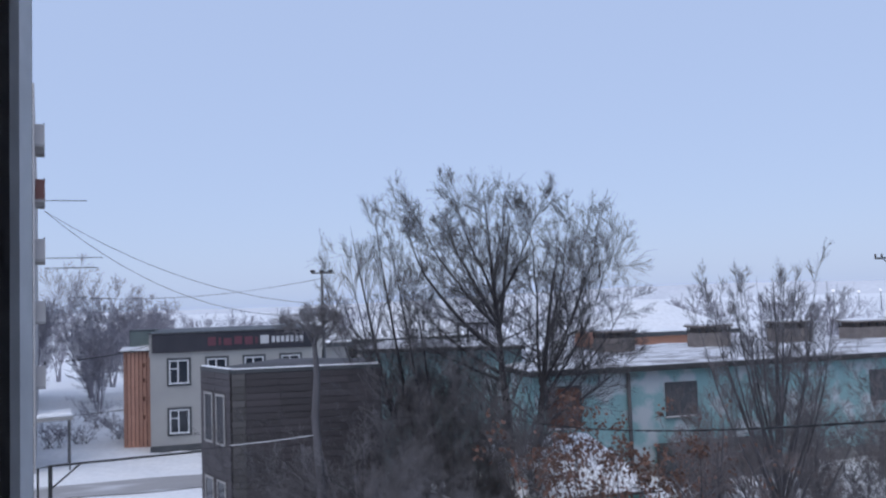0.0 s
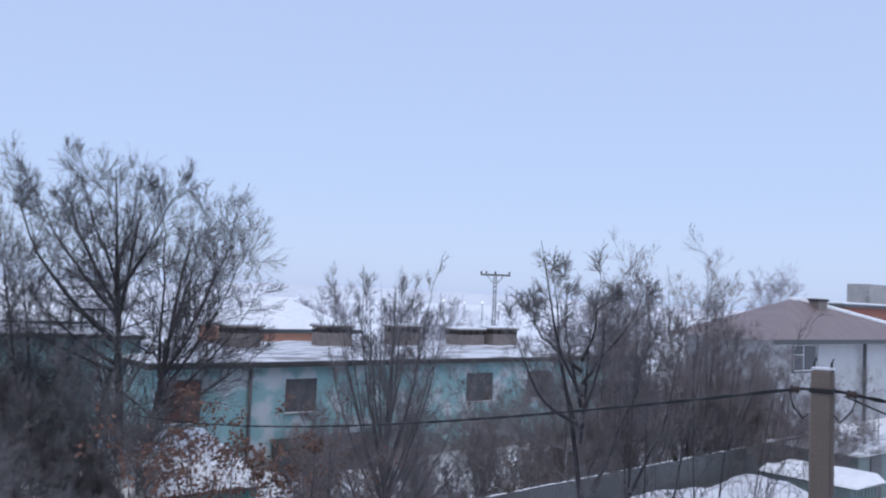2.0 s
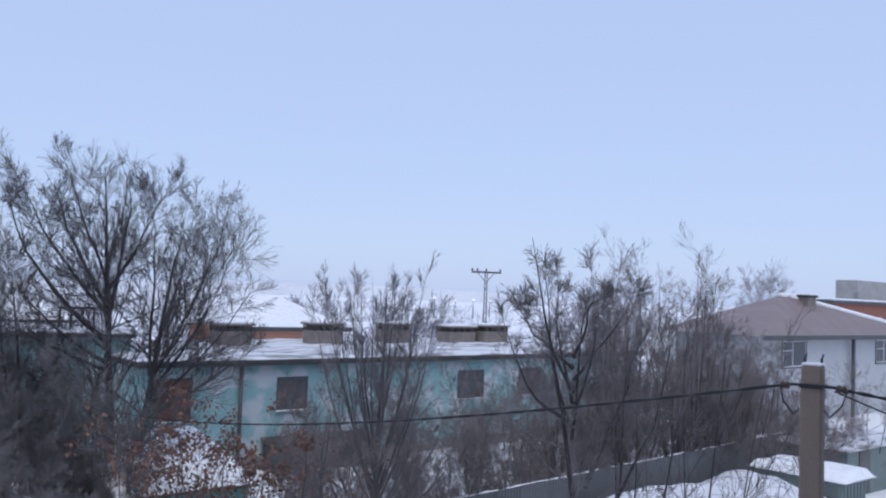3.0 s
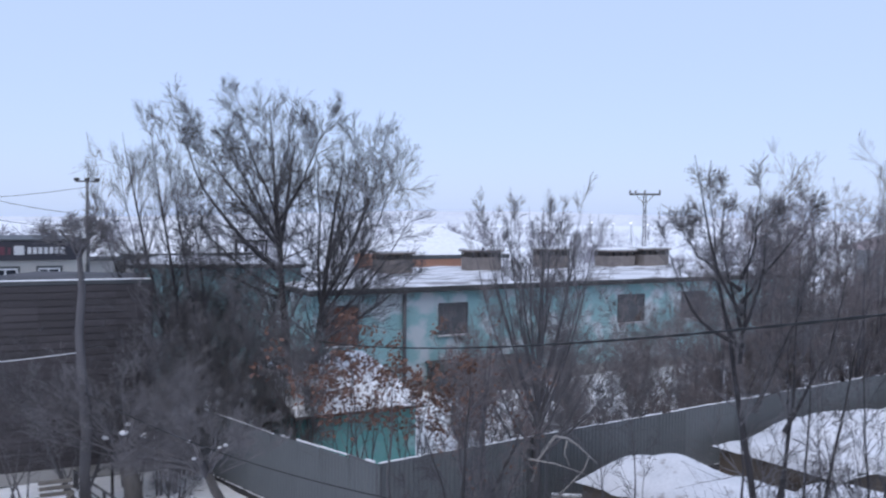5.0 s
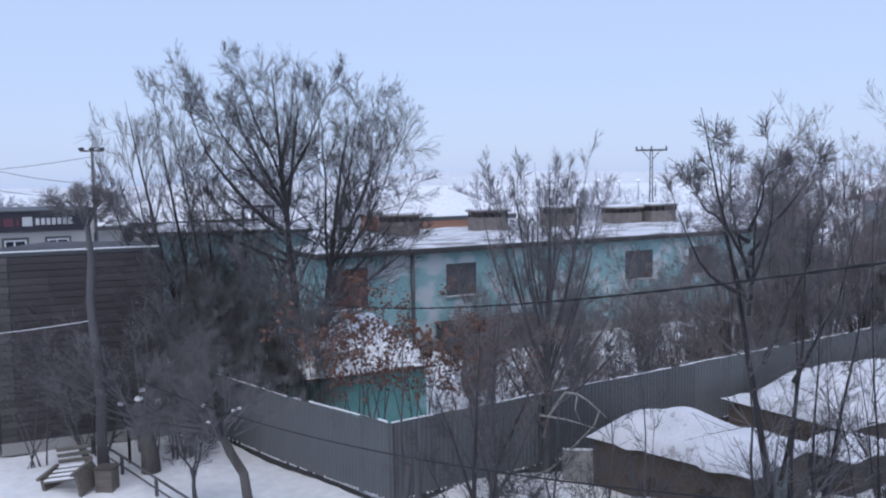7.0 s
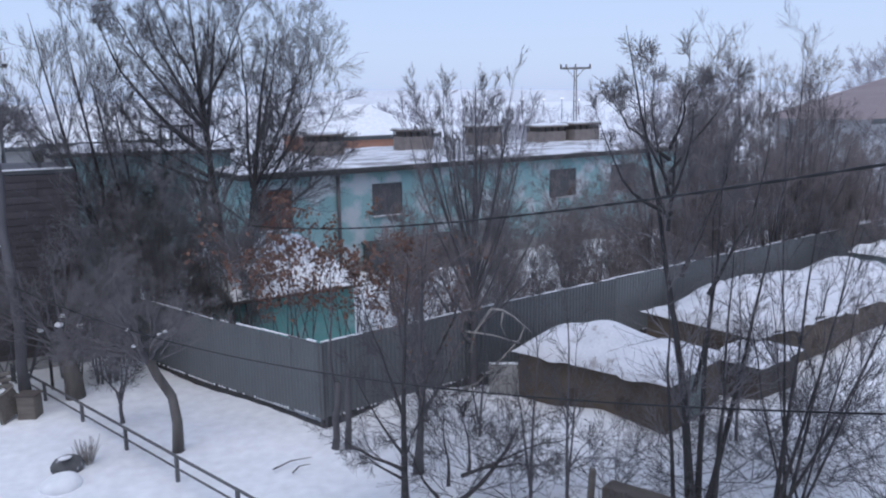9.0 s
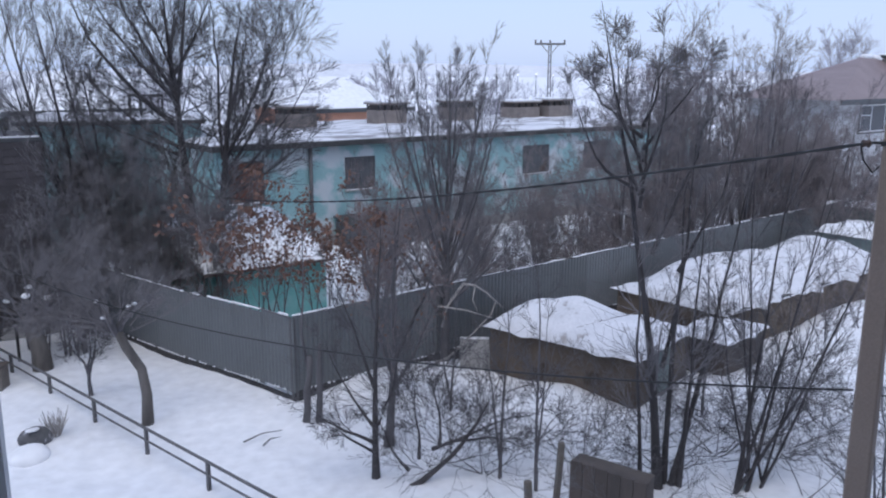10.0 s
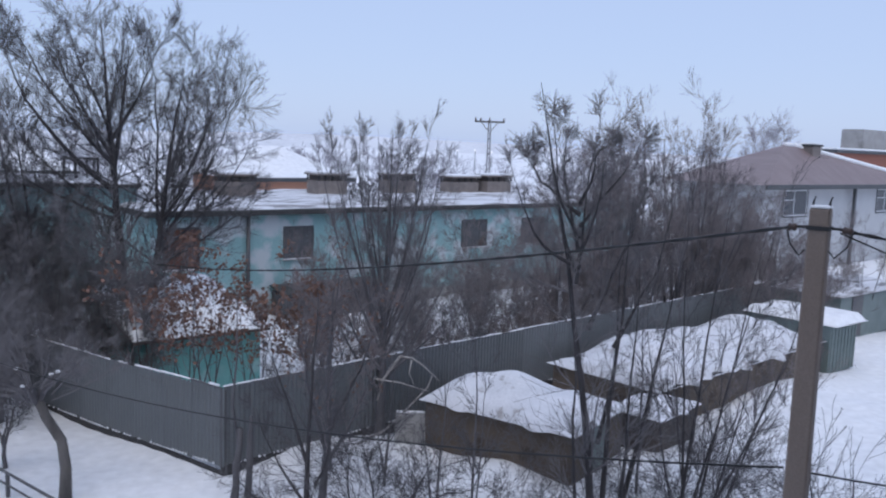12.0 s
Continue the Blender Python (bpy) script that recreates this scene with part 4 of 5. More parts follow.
placed("aerial", tube("aerial", [(0.05, 0, 9.33), (0.06, 0, 10.2)], 0.012, DARK_IRON, 5), lm)

for i, (az, d, z) in enumerate(((24.6, 260, 6.2), (26.0, 300, 5.6), (27.2, 280, 6.0), (28.3, 310, 5.4))):
    x, y = d * math.sin(radians(az)), d * math.cos(radians(az))
    ob = thing("street_lamp", pose(x, y, 0), "far street lamp, lit", "street lamp", "far street lamps")
    placed("mast", tube("mast", [(0, 0, 0), (0, 0, z)], [0.15, 0.08], IRON, 6), ob)
    placed("lamp_head", tube("lamp_head", [(0, 0, z), (0, 0, z + 0.15), (0, 0, z + 0.3)], [0.16, 0.24, 0.1], LAMP_GLOW, 8), ob, "glowing lamp head")

# pipe gantry and hoop fence by the road
gan = thing("pipe_gantry", along((-12.3, 26.6), (-8.1, 28.3)), "dark overhead gas pipe on a braced post", "pipe gantry")
placed("pipe", tube("pipe", [(-0.35, 0, 0.4), (-0.35, 0, 2.74), (0, 0, 2.78), (4.8, 0, 2.8)], 0.035, DARK_IRON), gan)
part("post", boxed(-0.06, -0.06, -0.2, 0.06, 0.06, 2.74), DARK_IRON, gan)
placed("brace", tube("brace", [(0.05, 0, 2.1), (0.85, 0, 2.76)], 0.03, DARK_IRON, 6), gan)
placed("pipe", tube("pipe", [(-0.35, 0, 0.42), (-3.2, 0, 0.4)], 0.035, DARK_IRON), gan)
hoop = thing("hoop_fence", along((-13.5, 27.9), (-10.2, 29.6)), "low black pipe fence half sunk in snow", "low fence")
for z in (0.85, 0.6, 0.35):
    placed("bar", tube("bar", [(0, 0, z), (3.7, 0, z)], 0.022, DARK_IRON, 6), hoop)
for x in (0.0, 1.25, 2.5, 3.7):
    placed("post", tube("post", [(x, 0, -0.15), (x, 0, 0.87)], 0.028, DARK_IRON, 6), hoop)
bb = thing("dark_bench", along((-9.0, 28.9), (-7.9, 29.2)), "dark wooden bench by the building, dusted with snow", "bench")
part("seat", boxed(0, 0, 0.4, 1.2, 0.4, 0.46), DARK_IRON, bb)
part("backrest", boxed(0, 0.4, 0.5, 1.2, 0.44, 0.85), DARK_IRON, bb)
for x in (0.1, 1.05):
    part("leg", boxed(x, 0.05, 0, x + 0.06, 0.36, 0.4), DARK_IRON, bb)
part("snow_cap", boxed(0.02, 0.02, 0.46, 1.18, 0.38, 0.52, bevel=0.02), SNOW, bb)

# ---- old bench, stones and litter in the yard ----
ob = thing("broken_bench", pose(-3.85, 21.9, 0.02, 14, -12, -35), "broken grey wooden bench tipped over in the snow", "bench")
for i in range(4):
    part("slat", boxed(-0.55, -0.32 + i * 0.17, 0.42 + i * 0.02, 0.55, -0.2 + i * 0.17, 0.46 + i * 0.02, bevel=0.008), WOOD, ob)
    part("snow_line", boxed(-0.5, -0.31 + i * 0.17, 0.462 + i * 0.02, 0.5, -0.21 + i * 0.17, 0.5 + i * 0.02, bevel=0.012), SNOW, ob)
for s in (-1, 1):
    bm = boxed(s * 0.55 - 0.05, -0.42, 0.0, s * 0.55 + 0.05, 0.42, 0.55, bevel=0.02)
    for v in bm.verts:
        if v.co.z > 0.3:
            v.co.y *= 0.75
    part("end_panel", bm, WOOD, ob)
    part("arm", boxed(s * 0.55 - 0.06, -0.4, 0.55, s * 0.55 + 0.06, 0.3, 0.62, bevel=0.015), WOOD, ob)
for i in range(3):
    part("back_slat", boxed(-0.55, 0.34 + i * 0.04, 0.58 + i * 0.14, 0.55, 0.38 + i * 0.04, 0.68 + i * 0.14, bevel=0.008), WOOD, ob)
ob = thing("wooden_box", pose(-3.05, 21.55, 0, 0, 0, -20), "grey wooden box beside the trunk, snow at its foot", "box")
part("box", boxed(-0.22, -0.2, -0.05, 0.22, 0.2, 0.62, bevel=0.015), WOOD, ob)
part("lid", boxed(-0.25, -0.23, 0.62, 0.25, 0.23, 0.66, bevel=0.01), BOARD, ob)
rock = thing("boulder", pose(-1.95, 18.0, 0.02, 0, 0, 25), "dark rounded boulder half sunk in the snow", "boulder")
bm = bmesh.new()
bmesh.ops.create_icosphere(bm, subdivisions=3, radius=0.29)
for v in bm.verts:
    k = 1 + 0.16 * noise.noise(v.co * 4.0) + 0.06 * noise.noise(v.co * 11.0)
    v.co = Vector((v.co.x * 1.15 * k, v.co.y * 0.85 * k, v.co.z * 0.8 * k + 0.12))
part("stone", bm, STONE_GREY, rock, smooth=True)
bm = bmesh.new()
bmesh.ops.create_icosphere(bm, subdivisions=2, radius=0.09)
for v in bm.verts:
    v.co = Vector((v.co.x * 1.6 - 0.1, v.co.y - 0.14, v.co.z * 0.4 + 0.36))
part("snow_patch", bm, SNOW, rock, smooth=True)
mn = thing("snow_heap", pose(-2.05, 17.4, 0.0), "small round heap of snow", "snow heap")
bm = bmesh.new()
bmesh.ops.create_icosphere(bm, subdivisions=3, radius=0.4)
for v in bm.verts:
    v.co.z = v.co.z * 0.55 + 0.05 * math.sin(7 * v.co.x) * math.cos(6 * v.co.y)
part("mound", bm, SNOW, mn, smooth=True)
for i, (x, y, r, ln) in enumerate(((2.0, 16.4, 20, 0.9), (2.35, 16.1, 35, 0.5))):
    g = np.random.default_rng(40 + i)
    ob = thing("fallen_branch", pose(x, y, 0.08, 0, 0, r), "thin dead branch lying on the snow", "branch")
    placed("stick", tube("stick", [(0, 0, 0), (ln * 0.5, 0.05, 0.04), (ln, 0, 0.0)], [0.018, 0.013, 0.006], BARK, 6), ob)
g = np.random.default_rng(9)
tuft = thing("weed_tuft", pose(-1.62, 18.25, 0), "dry grey weed tuft beside the boulder", "weeds")
n = 60
a, e = g.uniform(0, 2 * np.pi, n), g.uniform(0.1, 0.34, n)
p0 = np.stack([0.1 * np.cos(a), 0.1 * np.sin(a), np.zeros(n)], -1)
p1_ = np.stack([e * np.cos(a), e * np.sin(a), g.uniform(0.3, 0.62, n)], -1)
s = np.linspace(0, 1, 4)[None, :, None]
placed("stalk_bunch", quads("stalk_bunch", [tubes(p0[:, None] * (1 - s) + p1_[:, None] * s, np.full((n, 4), 0.006), 3)], DEADWOOD), tuft)
st = thing("metal_stake", pose(-2.75, 23.6, 0), "dark upright metal stake in the snow", "stake")
part("stake", boxed(-0.035, -0.035, -0.2, 0.035, 0.035, 1.25), DARK_IRON, st)

# ---- trees ----
# the great many-stemmed tree before the teal building
base = (2.3, 27.0, 0)
boles = [(-0.1, 0.0, (1.5, 27.0, 10.7), 1.15), (0.25, 0.1, (3.7, 26.9, 9.5), 1.05)]
limbs = [(0, 0.54, (-1.0, 26.6, 10.3), 0.75, 0.82), (0, 0.64, (0.2, 27.6, 10.9), 0.55, 0.75), (0, 0.60, (2.5, 27.4, 11.2), 0.65, 0.7), (0, 0.68, (3.1, 26.4, 10.9), 0.5, 0.7),
         (0, 0.48, (-0.9, 27.6, 8.0), 0.5, 0.8), (0, 0.46, (-0.9, 26.0, 6.9), 0.45, 0.75), (0, 0.70, (0.9, 25.6, 10.8), 0.45, 0.6), (0, 0.58, (1.7, 28.8, 10.7), 0.45, 0.7), (0, 0.62, (-0.4, 26.4, 10.6), 0.5, 0.8),
         (1, 0.48, (4.9, 27.3, 10.3), 0.55, 0.75), (1, 0.44, (5.4, 26.5, 9.5), 0.5, 0.78), (1, 0.40, (5.9, 27.0, 7.6), 0.45, 0.72), (1, 0.36, (6.2, 26.6, 6.2), 0.4, 0.6), (1, 0.5, (3.0, 27.2, 10.5), 0.5, 0.5),
         (1, 0.58, (4.4, 28.2, 10.4), 0.45, 0.7), (1, 0.5, (4.8, 25.7, 8.8), 0.42, 0.7)]
stems = [((x, y, -0.1), (e[0] - base[0], e[1] - base[1], e[2]), s, (0.45, 0.5)) for x, y, e, s in boles]
for b, f, e, s, reach in limbs:
    x, y, top, _ = boles[b]
    stems.append(((x + (top[0] - base[0] - x) * f * 0.95, y + (top[1] - base[1] - y) * f * 0.95, top[2] * f), (e[0] - base[0], e[1] - base[1], e[2]), s * 0.68, (reach, 0.42)))
tree("bare_tree", base, stems, "big bare tree with many dark stems and a wide crown", 21, 0.17,
     ((21, 0.06, 44, 0.3, 0.55), (10, 0.06, 33, 0.55, 0.6), (5, 0.05, 22, 0.72, 0.7)), steps=(7, 5, 3), rise=0.06, wander=0.13, wob=0.085, fine=0.0038, bark=BARK_DARK, twig=BARK)
base = (-0.1, 26.7, 0)
ends = [(-2.8, 26.8, 10.0, 0.9, 0.8), (-2.2, 27.3, 10.3, 0.8, 0.7), (-3.4, 26.2, 7.8, 0.7, 0.8), (-1.1, 27.4, 8.7, 0.8, 0.4), (-3.2, 27.5, 9.2, 0.6, 0.8), (-1.6, 26.0, 9.9, 0.6, 0.6)]
tree("bare_tree", base, [((0.08 * i - 0.2, 0.08 * (i % 2), -0.1), (x - base[0], y - base[1], z), s, (k, 0.6)) for i, (x, y, z, s, k) in enumerate(ends)],
     "leaning bare tree with slender dark stems", 12, 0.12, ((16, 0.3, 34, 0.2, 0.5), (9, 0.08, 28, 0.55, 0.6), (4, 0.05, 20, 0.72, 0.7)), steps=(7, 5, 3), rise=0.09, wander=0.13, fine=0.004, bark=BARK_DARK)
# slender tree by the fence
base = (7.6, 19.5, 0)
stems = [((0, 0, -0.1), (0.05, 0.0, 7.7), 1.0, (0.4, 0.45))]
for k in range(19):
    a, r = 2.4 * k, 0.3 + 1.3 * math.sqrt((k + 0.5) / 19)
    stems.append(((0, 0, 2.2 + 1.5 * (1.6 - r)), (1.15 * r * math.cos(a), 0.8 * r * math.sin(a), 8.15 - 0.34 * r * r + 0.15 * math.sin(5 * k)), 0.3, (0.66, 0.42)))
for k, (x, y, z) in enumerate(((-1.7, 0.4, 4.7), (1.9, 0.1, 4.8), (1.7, -0.6, 3.7), (-1.3, -0.7, 3.8), (0.6, -1.0, 4.4))):
    stems.append(((0, 0, 1.2 + 0.2 * k), (x, y, z), 0.34, (0.68, 0.42)))
tree("bare_tree", base, stems, "slender bare tree with a rounded fan-shaped crown by the fence", 13, 0.13,
     ((10, 0.22, 26, 0.19, 0.5), (7, 0.08, 26, 0.55, 0.6), (4, 0.05, 20, 0.72, 0.7)), bark=BARK, twig=BARK_GREY, steps=(6, 5, 2), rise=0.08, wander=0.12, wob=0.035)
dl = thing("broken_limb", pose(7.6, 18.75, 0), "snow-crusted bleached limbs broken off and leaning by the fence", "branch")
for pts, r in (([(-1.3, -0.1, 0.12), (-0.2, -0.05, 0.48), (0.4, 0, 0.95), (0.95, 0, 1.45), (1.1, 0.05, 1.75)], 0.035), ([(-0.1, 0.1, 1.9), (0.2, 0, 2.32), (0.5, 0, 2.25), (0.8, 0, 2.05), (1.25, -0.05, 1.62)], 0.04),
               ([(-0.45, 0.1, 1.78), (0.2, 0, 1.65), (0.95, -0.05, 1.38)], 0.028), ([(0.5, 0, 2.2), (0.42, -0.05, 1.9), (0.55, -0.05, 1.6)], 0.022), ([(-0.3, 0.2, 1.2), (-0.2, 0.1, 1.75), (0.2, 0, 2.3)], 0.04)):
    placed("limb", tube("limb", pts, [r * (1 - 0.6 * i / (len(pts) - 1)) for i in range(len(pts))], DEADWOOD, 7), dl)
# tall clump close to the window
base = (8.8, 12.0, 0)
ends = [((0.1, 0, -0.1), (-0.9, 0.1, 8.3), 1.0, (0.35, 0.6)), ((0.3, 0.1, -0.1), (0.45, 0.2, 6.8), 0.7, (0.1, 0.6)), ((0.4, 0, -0.1), (2.0, 0.1, 6.3), 0.75, (0.45, 0.4)), ((0.5, -0.1, -0.1), (0.7, -0.2, 6.0), 0.55, (0.6, 0.5)),
        ((-0.2, 0.1, -0.1), (-0.9, -0.3, 5.6), 0.5, (0.4, 0.5)), ((0.2, 0.2, 2.2), (1.2, 0.4, 6.6), 0.45, (0.6, 0.4)), ((-0.3, 0, 4.4), (1.0, 0.2, 7.4), 0.45, (0.6, 0.4)), ((0.35, 0.1, 4.0), (1.6, -0.2, 7.0), 0.4, (0.6, 0.4)), ((-0.5, 0.05, 5.5), (-1.9, 0.1, 7.0), 0.45, (0.8, 0.25))]
for k in range(8):
    a, r = 2.4 * k + 0.4, 0.25 + 0.85 * math.sqrt((k + 0.5) / 8)
    ends.append(((-0.55, 0.05, 5.2 + 0.2 * k), (-0.75 + 1.1 * r * math.cos(a), 0.8 * r * math.sin(a), 8.3 - 0.55 * r * r), 0.36, (0.7, 0.4)))
tree("bare_tree", base, ends, "tall clump of bare dark stems in the snow", 14, 0.088, ((12, 0.16, 40, 0.19, 0.5), (8, 0.08, 32, 0.56, 0.6), (4, 0.05, 24, 0.72, 0.7)),
     steps=(6, 5, 2), rise=0.06, wander=0.15, wob=0.07, fine=0.0032, bark=BARK_DARK, twig=BARK_GREY)
base = (10.4, 11.3, 0)
ends = [(2.9, 0.0, 5.1, 0.8), (1.2, 0.1, 6.0, 0.8), (0.5, 0.2, 7.2, 1.0), (1.6, 0.3, 6.6, 0.8), (-0.1, 0.3, 6.9, 0.8), (-1.0, 0.0, 5.2, 0.6), (2.1, -0.3, 5.6, 0.6), (0.9, -0.4, 5.2, 0.6), (-0.5, 0.5, 5.8, 0.5)]
tree("bare_tree", base, [((0.1 * i - 0.35, 0.07 * (i % 3), -0.1), (x, y, z), s, (0.62, 0.4)) for i, (x, y, z, s) in enumerate(ends)],
     "spreading clump of thin bare stems in the snow", 15, 0.046, ((9, 0.14, 34, 0.26, 0.55), (6, 0.12, 34, 0.5, 0.6), (4, 0.1, 30, 0.6, 0.7)), steps=(6, 5, 2), rise=0.07, wander=0.15, wob=0.06, fine=0.0032, bark=BARK_DARK, twig=BARK)
base = (9.4, 7.6, 0)
tree("bare_shrub", base, [((0.05 * i, 0.04 * i, -0.1), e, 1.0) for i, e in enumerate(((0.2, 0.3, 4.0), (-0.6, 0.2, 3.4), (0.9, 0.3, 3.6), (1.4, 0.0, 2.8), (-0.3, -0.4, 2.6)))],
     "thin bare shrub beside the pole", 16, 0.035, ((7, 0.25, 36, 0.35, 0.5), (5, 0.2, 34, 0.45, 0.6)), category="shrub", stem_name="stem")
# brownish trees in the yard behind the fence
for i, (x, y, h, sp) in enumerate(((18.6, 25.6, 9.6, 2.3), (20.6, 25.9, 9.9, 2.4), (22.9, 26.4, 11.0, 2.8), (16.6, 25.4, 7.0, 1.8), (25.2, 27.4, 8.8, 2.0), (27.8, 28.6, 7.2, 2.0), (30.6, 29.4, 6.4, 2.0), (33.0, 31.0, 6.2, 2.2), (21.8, 28.6, 10.2, 2.4), (24.4, 26.7, 10.4, 2.3), (19.6, 27.2, 9.8, 2.2), (26.4, 27.2, 7.6, 2.0))):
    g = np.random.default_rng(60 + i)
    stems = [((0.1 * math.cos(k), 0.1 * math.sin(k), -0.1), (sp * math.cos(k * 1.05 + i) * (0.3 + 0.3 * (k % 3)), sp * math.sin(k * 1.05 + i) * (0.3 + 0.3 * (k % 3)), h * (0.66 + 0.24 * g.random()) * (1 - 0.12 * (k % 3))), 0.7 + 0.3 * g.random(), (0.6, 0.42)) for k in range(8)]
    tree("bare_tree", (x, y, 0), stems, "bare brownish tree with dense fine twigs behind the fence", 70 + i, 0.085,
         ((16, 0.12, 40, 0.23, 0.5), (9, 0.08, 32, 0.55, 0.6), (4, 0.05, 24, 0.72, 0.7)), bark=BARK, twig=BARK_BROWN, rise=0.06, wander=0.17, wob=0.09, group="trees behind the fence", steps=(6, 4, 2), fine=0.004)
# leafy young trees with dry seed clusters
base = (4.75, 15.35, 0)
tr, tips = tree("young_tree", base, [((0, 0, -0.1), (0.35, -0.2, 5.3), 1.0, (0.6, 0.5)), ((0.15, 0, 1.9), (1.25, -0.2, 4.6), 0.55, (0.65, 0.4)), ((0.12, 0, 1.5), (-0.7, -0.3, 4.7), 0.5, (0.65, 0.4)), ((0.15, 0, 2.4), (0.3, 0.8, 5.0), 0.5, (0.6, 0.4)), ((0.1, 0, 1.2), (1.5, 0.2, 3.4), 0.4, (0.65, 0.5)), ((0.2, 0, 2.8), (-0.2, -0.5, 5.1), 0.4, (0.6, 0.4))],
     "young bare tree with a few brown seed clusters", 17, 0.1, ((10, 0.25, 38, 0.24, 0.5), (6, 0.2, 36, 0.45, 0.55), (4, 0.15, 34, 0.5, 0.6)), twig=BARK_BROWN, bark=BARK, rise=0.08)
leaves(tips, 260, 1, 0.075, LEAF, tr, 2.6)
base = (4.12, 14.1, 0)
tree("young_tree", base, [((0, 0, -0.1), (0.1, 0.4, 5.0), 1.0, (0.0, 0.5)), ((0, 0, 0.7), (-1.35, -0.2, 1.8), 0.5, (0.6, 0.5)), ((0, 0, 1.0), (-0.9, 0.4, 2.8), 0.45, (0.6, 0.4)), ((0, 0, 0.9), (0.7, 0.2, 2.9), 0.45, (0.6, 0.4)), ((0, 0.05, 1.8), (-0.5, 0.3, 4.2), 0.45, (0.6, 0.4)), ((0, 0, 0.5), (-1.2, 0.3, 1.3), 0.4, (0.6, 0.6))],
     "thin upright young tree with low side branches in the snow", 19, 0.075, ((9, 0.25, 42, 0.3, 0.5), (6, 0.15, 38, 0.5, 0.6), (4, 0.1, 32, 0.6, 0.7)), rise=0.05, bark=BARK_DARK)
base = (4.5, 13.6, 0)
tree("young_tree", base, [((0, 0, -0.1), (1.9, -0.1, 1.9), 1.0, (0.7, 0.2)), ((0.55, 0, 0.65), (3.0, -0.1, 1.25), 0.5, (0.6, 0.55)), ((0.3, 0, 0.5), (0.35, 0.1, 2.3), 0.5, (0.7, 0.4)), ((0.7, 0, 0.7), (1.0, 0.4, 2.2), 0.45, (0.7, 0.4)), ((0.9, 0, 0.75), (2.3, -0.4, 0.8), 0.4, (0.6, 0.7)), ((0.1, 0, 0.3), (-0.6, 0.2, 1.7), 0.45, (0.7, 0.4))],
     "low bent young tree with spreading branches in the snow", 18, 0.07, ((11, 0.2, 44, 0.34, 0.5), (7, 0.15, 38, 0.5, 0.6), (4, 0.1, 32, 0.6, 0.7)), rise=0.04, bark=BARK_DARK)
for k, (x, y, h) in enumerate(((6.75, 12.7, 4.6), (6.35, 13.4, 3.9), (5.7, 17.6, 3.6), (11.6, 14.2, 4.4), (6.6, 16.6, 3.0))):
    tree("sapling", (x, y, 0), [((0, 0, -0.1), (0.15 * math.sin(k * 2), 0.1, h), 1.0), ((0, 0.03, 0.3), (0.5 * math.cos(k * 2.2), 0.2, h * 0.75), 0.7)],
         "thin bare sapling in the snow", 80 + k, 0.035, ((11, 0.15, 44, 0.3, 0.5), (6, 0.2, 38, 0.45, 0.55), (3, 0.15, 34, 0.5, 0.6)), group="saplings", rise=0.06)
for k, (x, y, h, s) in enumerate(((2.7, 20.6, 4.6, 0.9), (4.4, 20.9, 4.4, 1.0), (5.9, 21.2, 4.0, 0.9), (3.3, 22.0, 4.9, 0.9), (3.9, 23.2, 4.2, 1.0), (6.6, 22.4, 3.4, 1.0), (5.2, 22.6, 3.6, 1.1))):
    tr, tips = tree("leafy_shrub", (x, y, 0), [((0.1 * j, 0.05 * j, -0.1), (s * math.cos(j * 1.7 + k), 0.5 * math.sin(j * 1.9), h * (0.7 + 0.08 * j)), 0.8) for j in range(4)],
         "thin shrub hung with brown withered leaves", 90 + k, 0.03, ((7, 0.3, 36, 0.32, 0.5), (5, 0.2, 36, 0.45, 0.6)), twig=BARK_BROWN, category="shrub", group="withered shrubs", stem_name="stem")
    leaves(tips, 430 if k < 5 else 240, 100 + k, 0.12, LEAF, tr, 1.9)
for k, (x, y, h) in enumerate(((16.6, 16.6, 1.9), (18.2, 17.3, 1.6), (19.8, 17.6, 2.0), (21.6, 18.4, 1.7))):
    tree("bare_shrub", (x, y, 0), [((0.1 * math.cos(2.1 * j), 0.1 * math.sin(2.1 * j), -0.1), (0.9 * math.cos(j * 1.3 + k), 0.7 * math.sin(j * 1.3 + k), h * (0.65 + 0.07 * j)), 0.8) for j in range(6)],
         "low bare brown shrub beside the snowy shed row", 190 + k, 0.022, ((7, 0.25, 36, 0.4, 0.5), (5, 0.2, 36, 0.5, 0.6)), twig=BARK_BROWN, category="shrub", group="bare shrubs", stem_name="stem")
for k, (x, y, h) in enumerate(((27.4, 25.6, 4.6), (29.8, 25.0, 4.0), (32.4, 25.2, 4.8), (34.2, 23.6, 4.2), (31.0, 27.6, 5.2))):
    tree("bare_shrub", (x, y, 0), [((0.15 * math.cos(2.1 * j), 0.15 * math.sin(2.1 * j), -0.1), (1.3 * math.cos(j * 1.3 + k), 1.1 * math.sin(j * 1.3 + k), h * (0.65 + 0.07 * j)), 0.8) for j in range(6)],
         "tall bare brown shrub in the yard before the pale house", 290 + k, 0.03, ((8, 0.2, 34, 0.36, 0.5), (7, 0.15, 34, 0.48, 0.6), (4, 0.1, 30, 0.6, 0.7)), twig=BARK_BROWN, category="shrub", group="bare shrubs", stem_name="stem", steps=(5, 4, 2))
ob = thing("cut_trunk", pose(3.42, 17.05, 0, -2, 4, 0), "thin cut-off trunk by the fence corner", "tree stump")
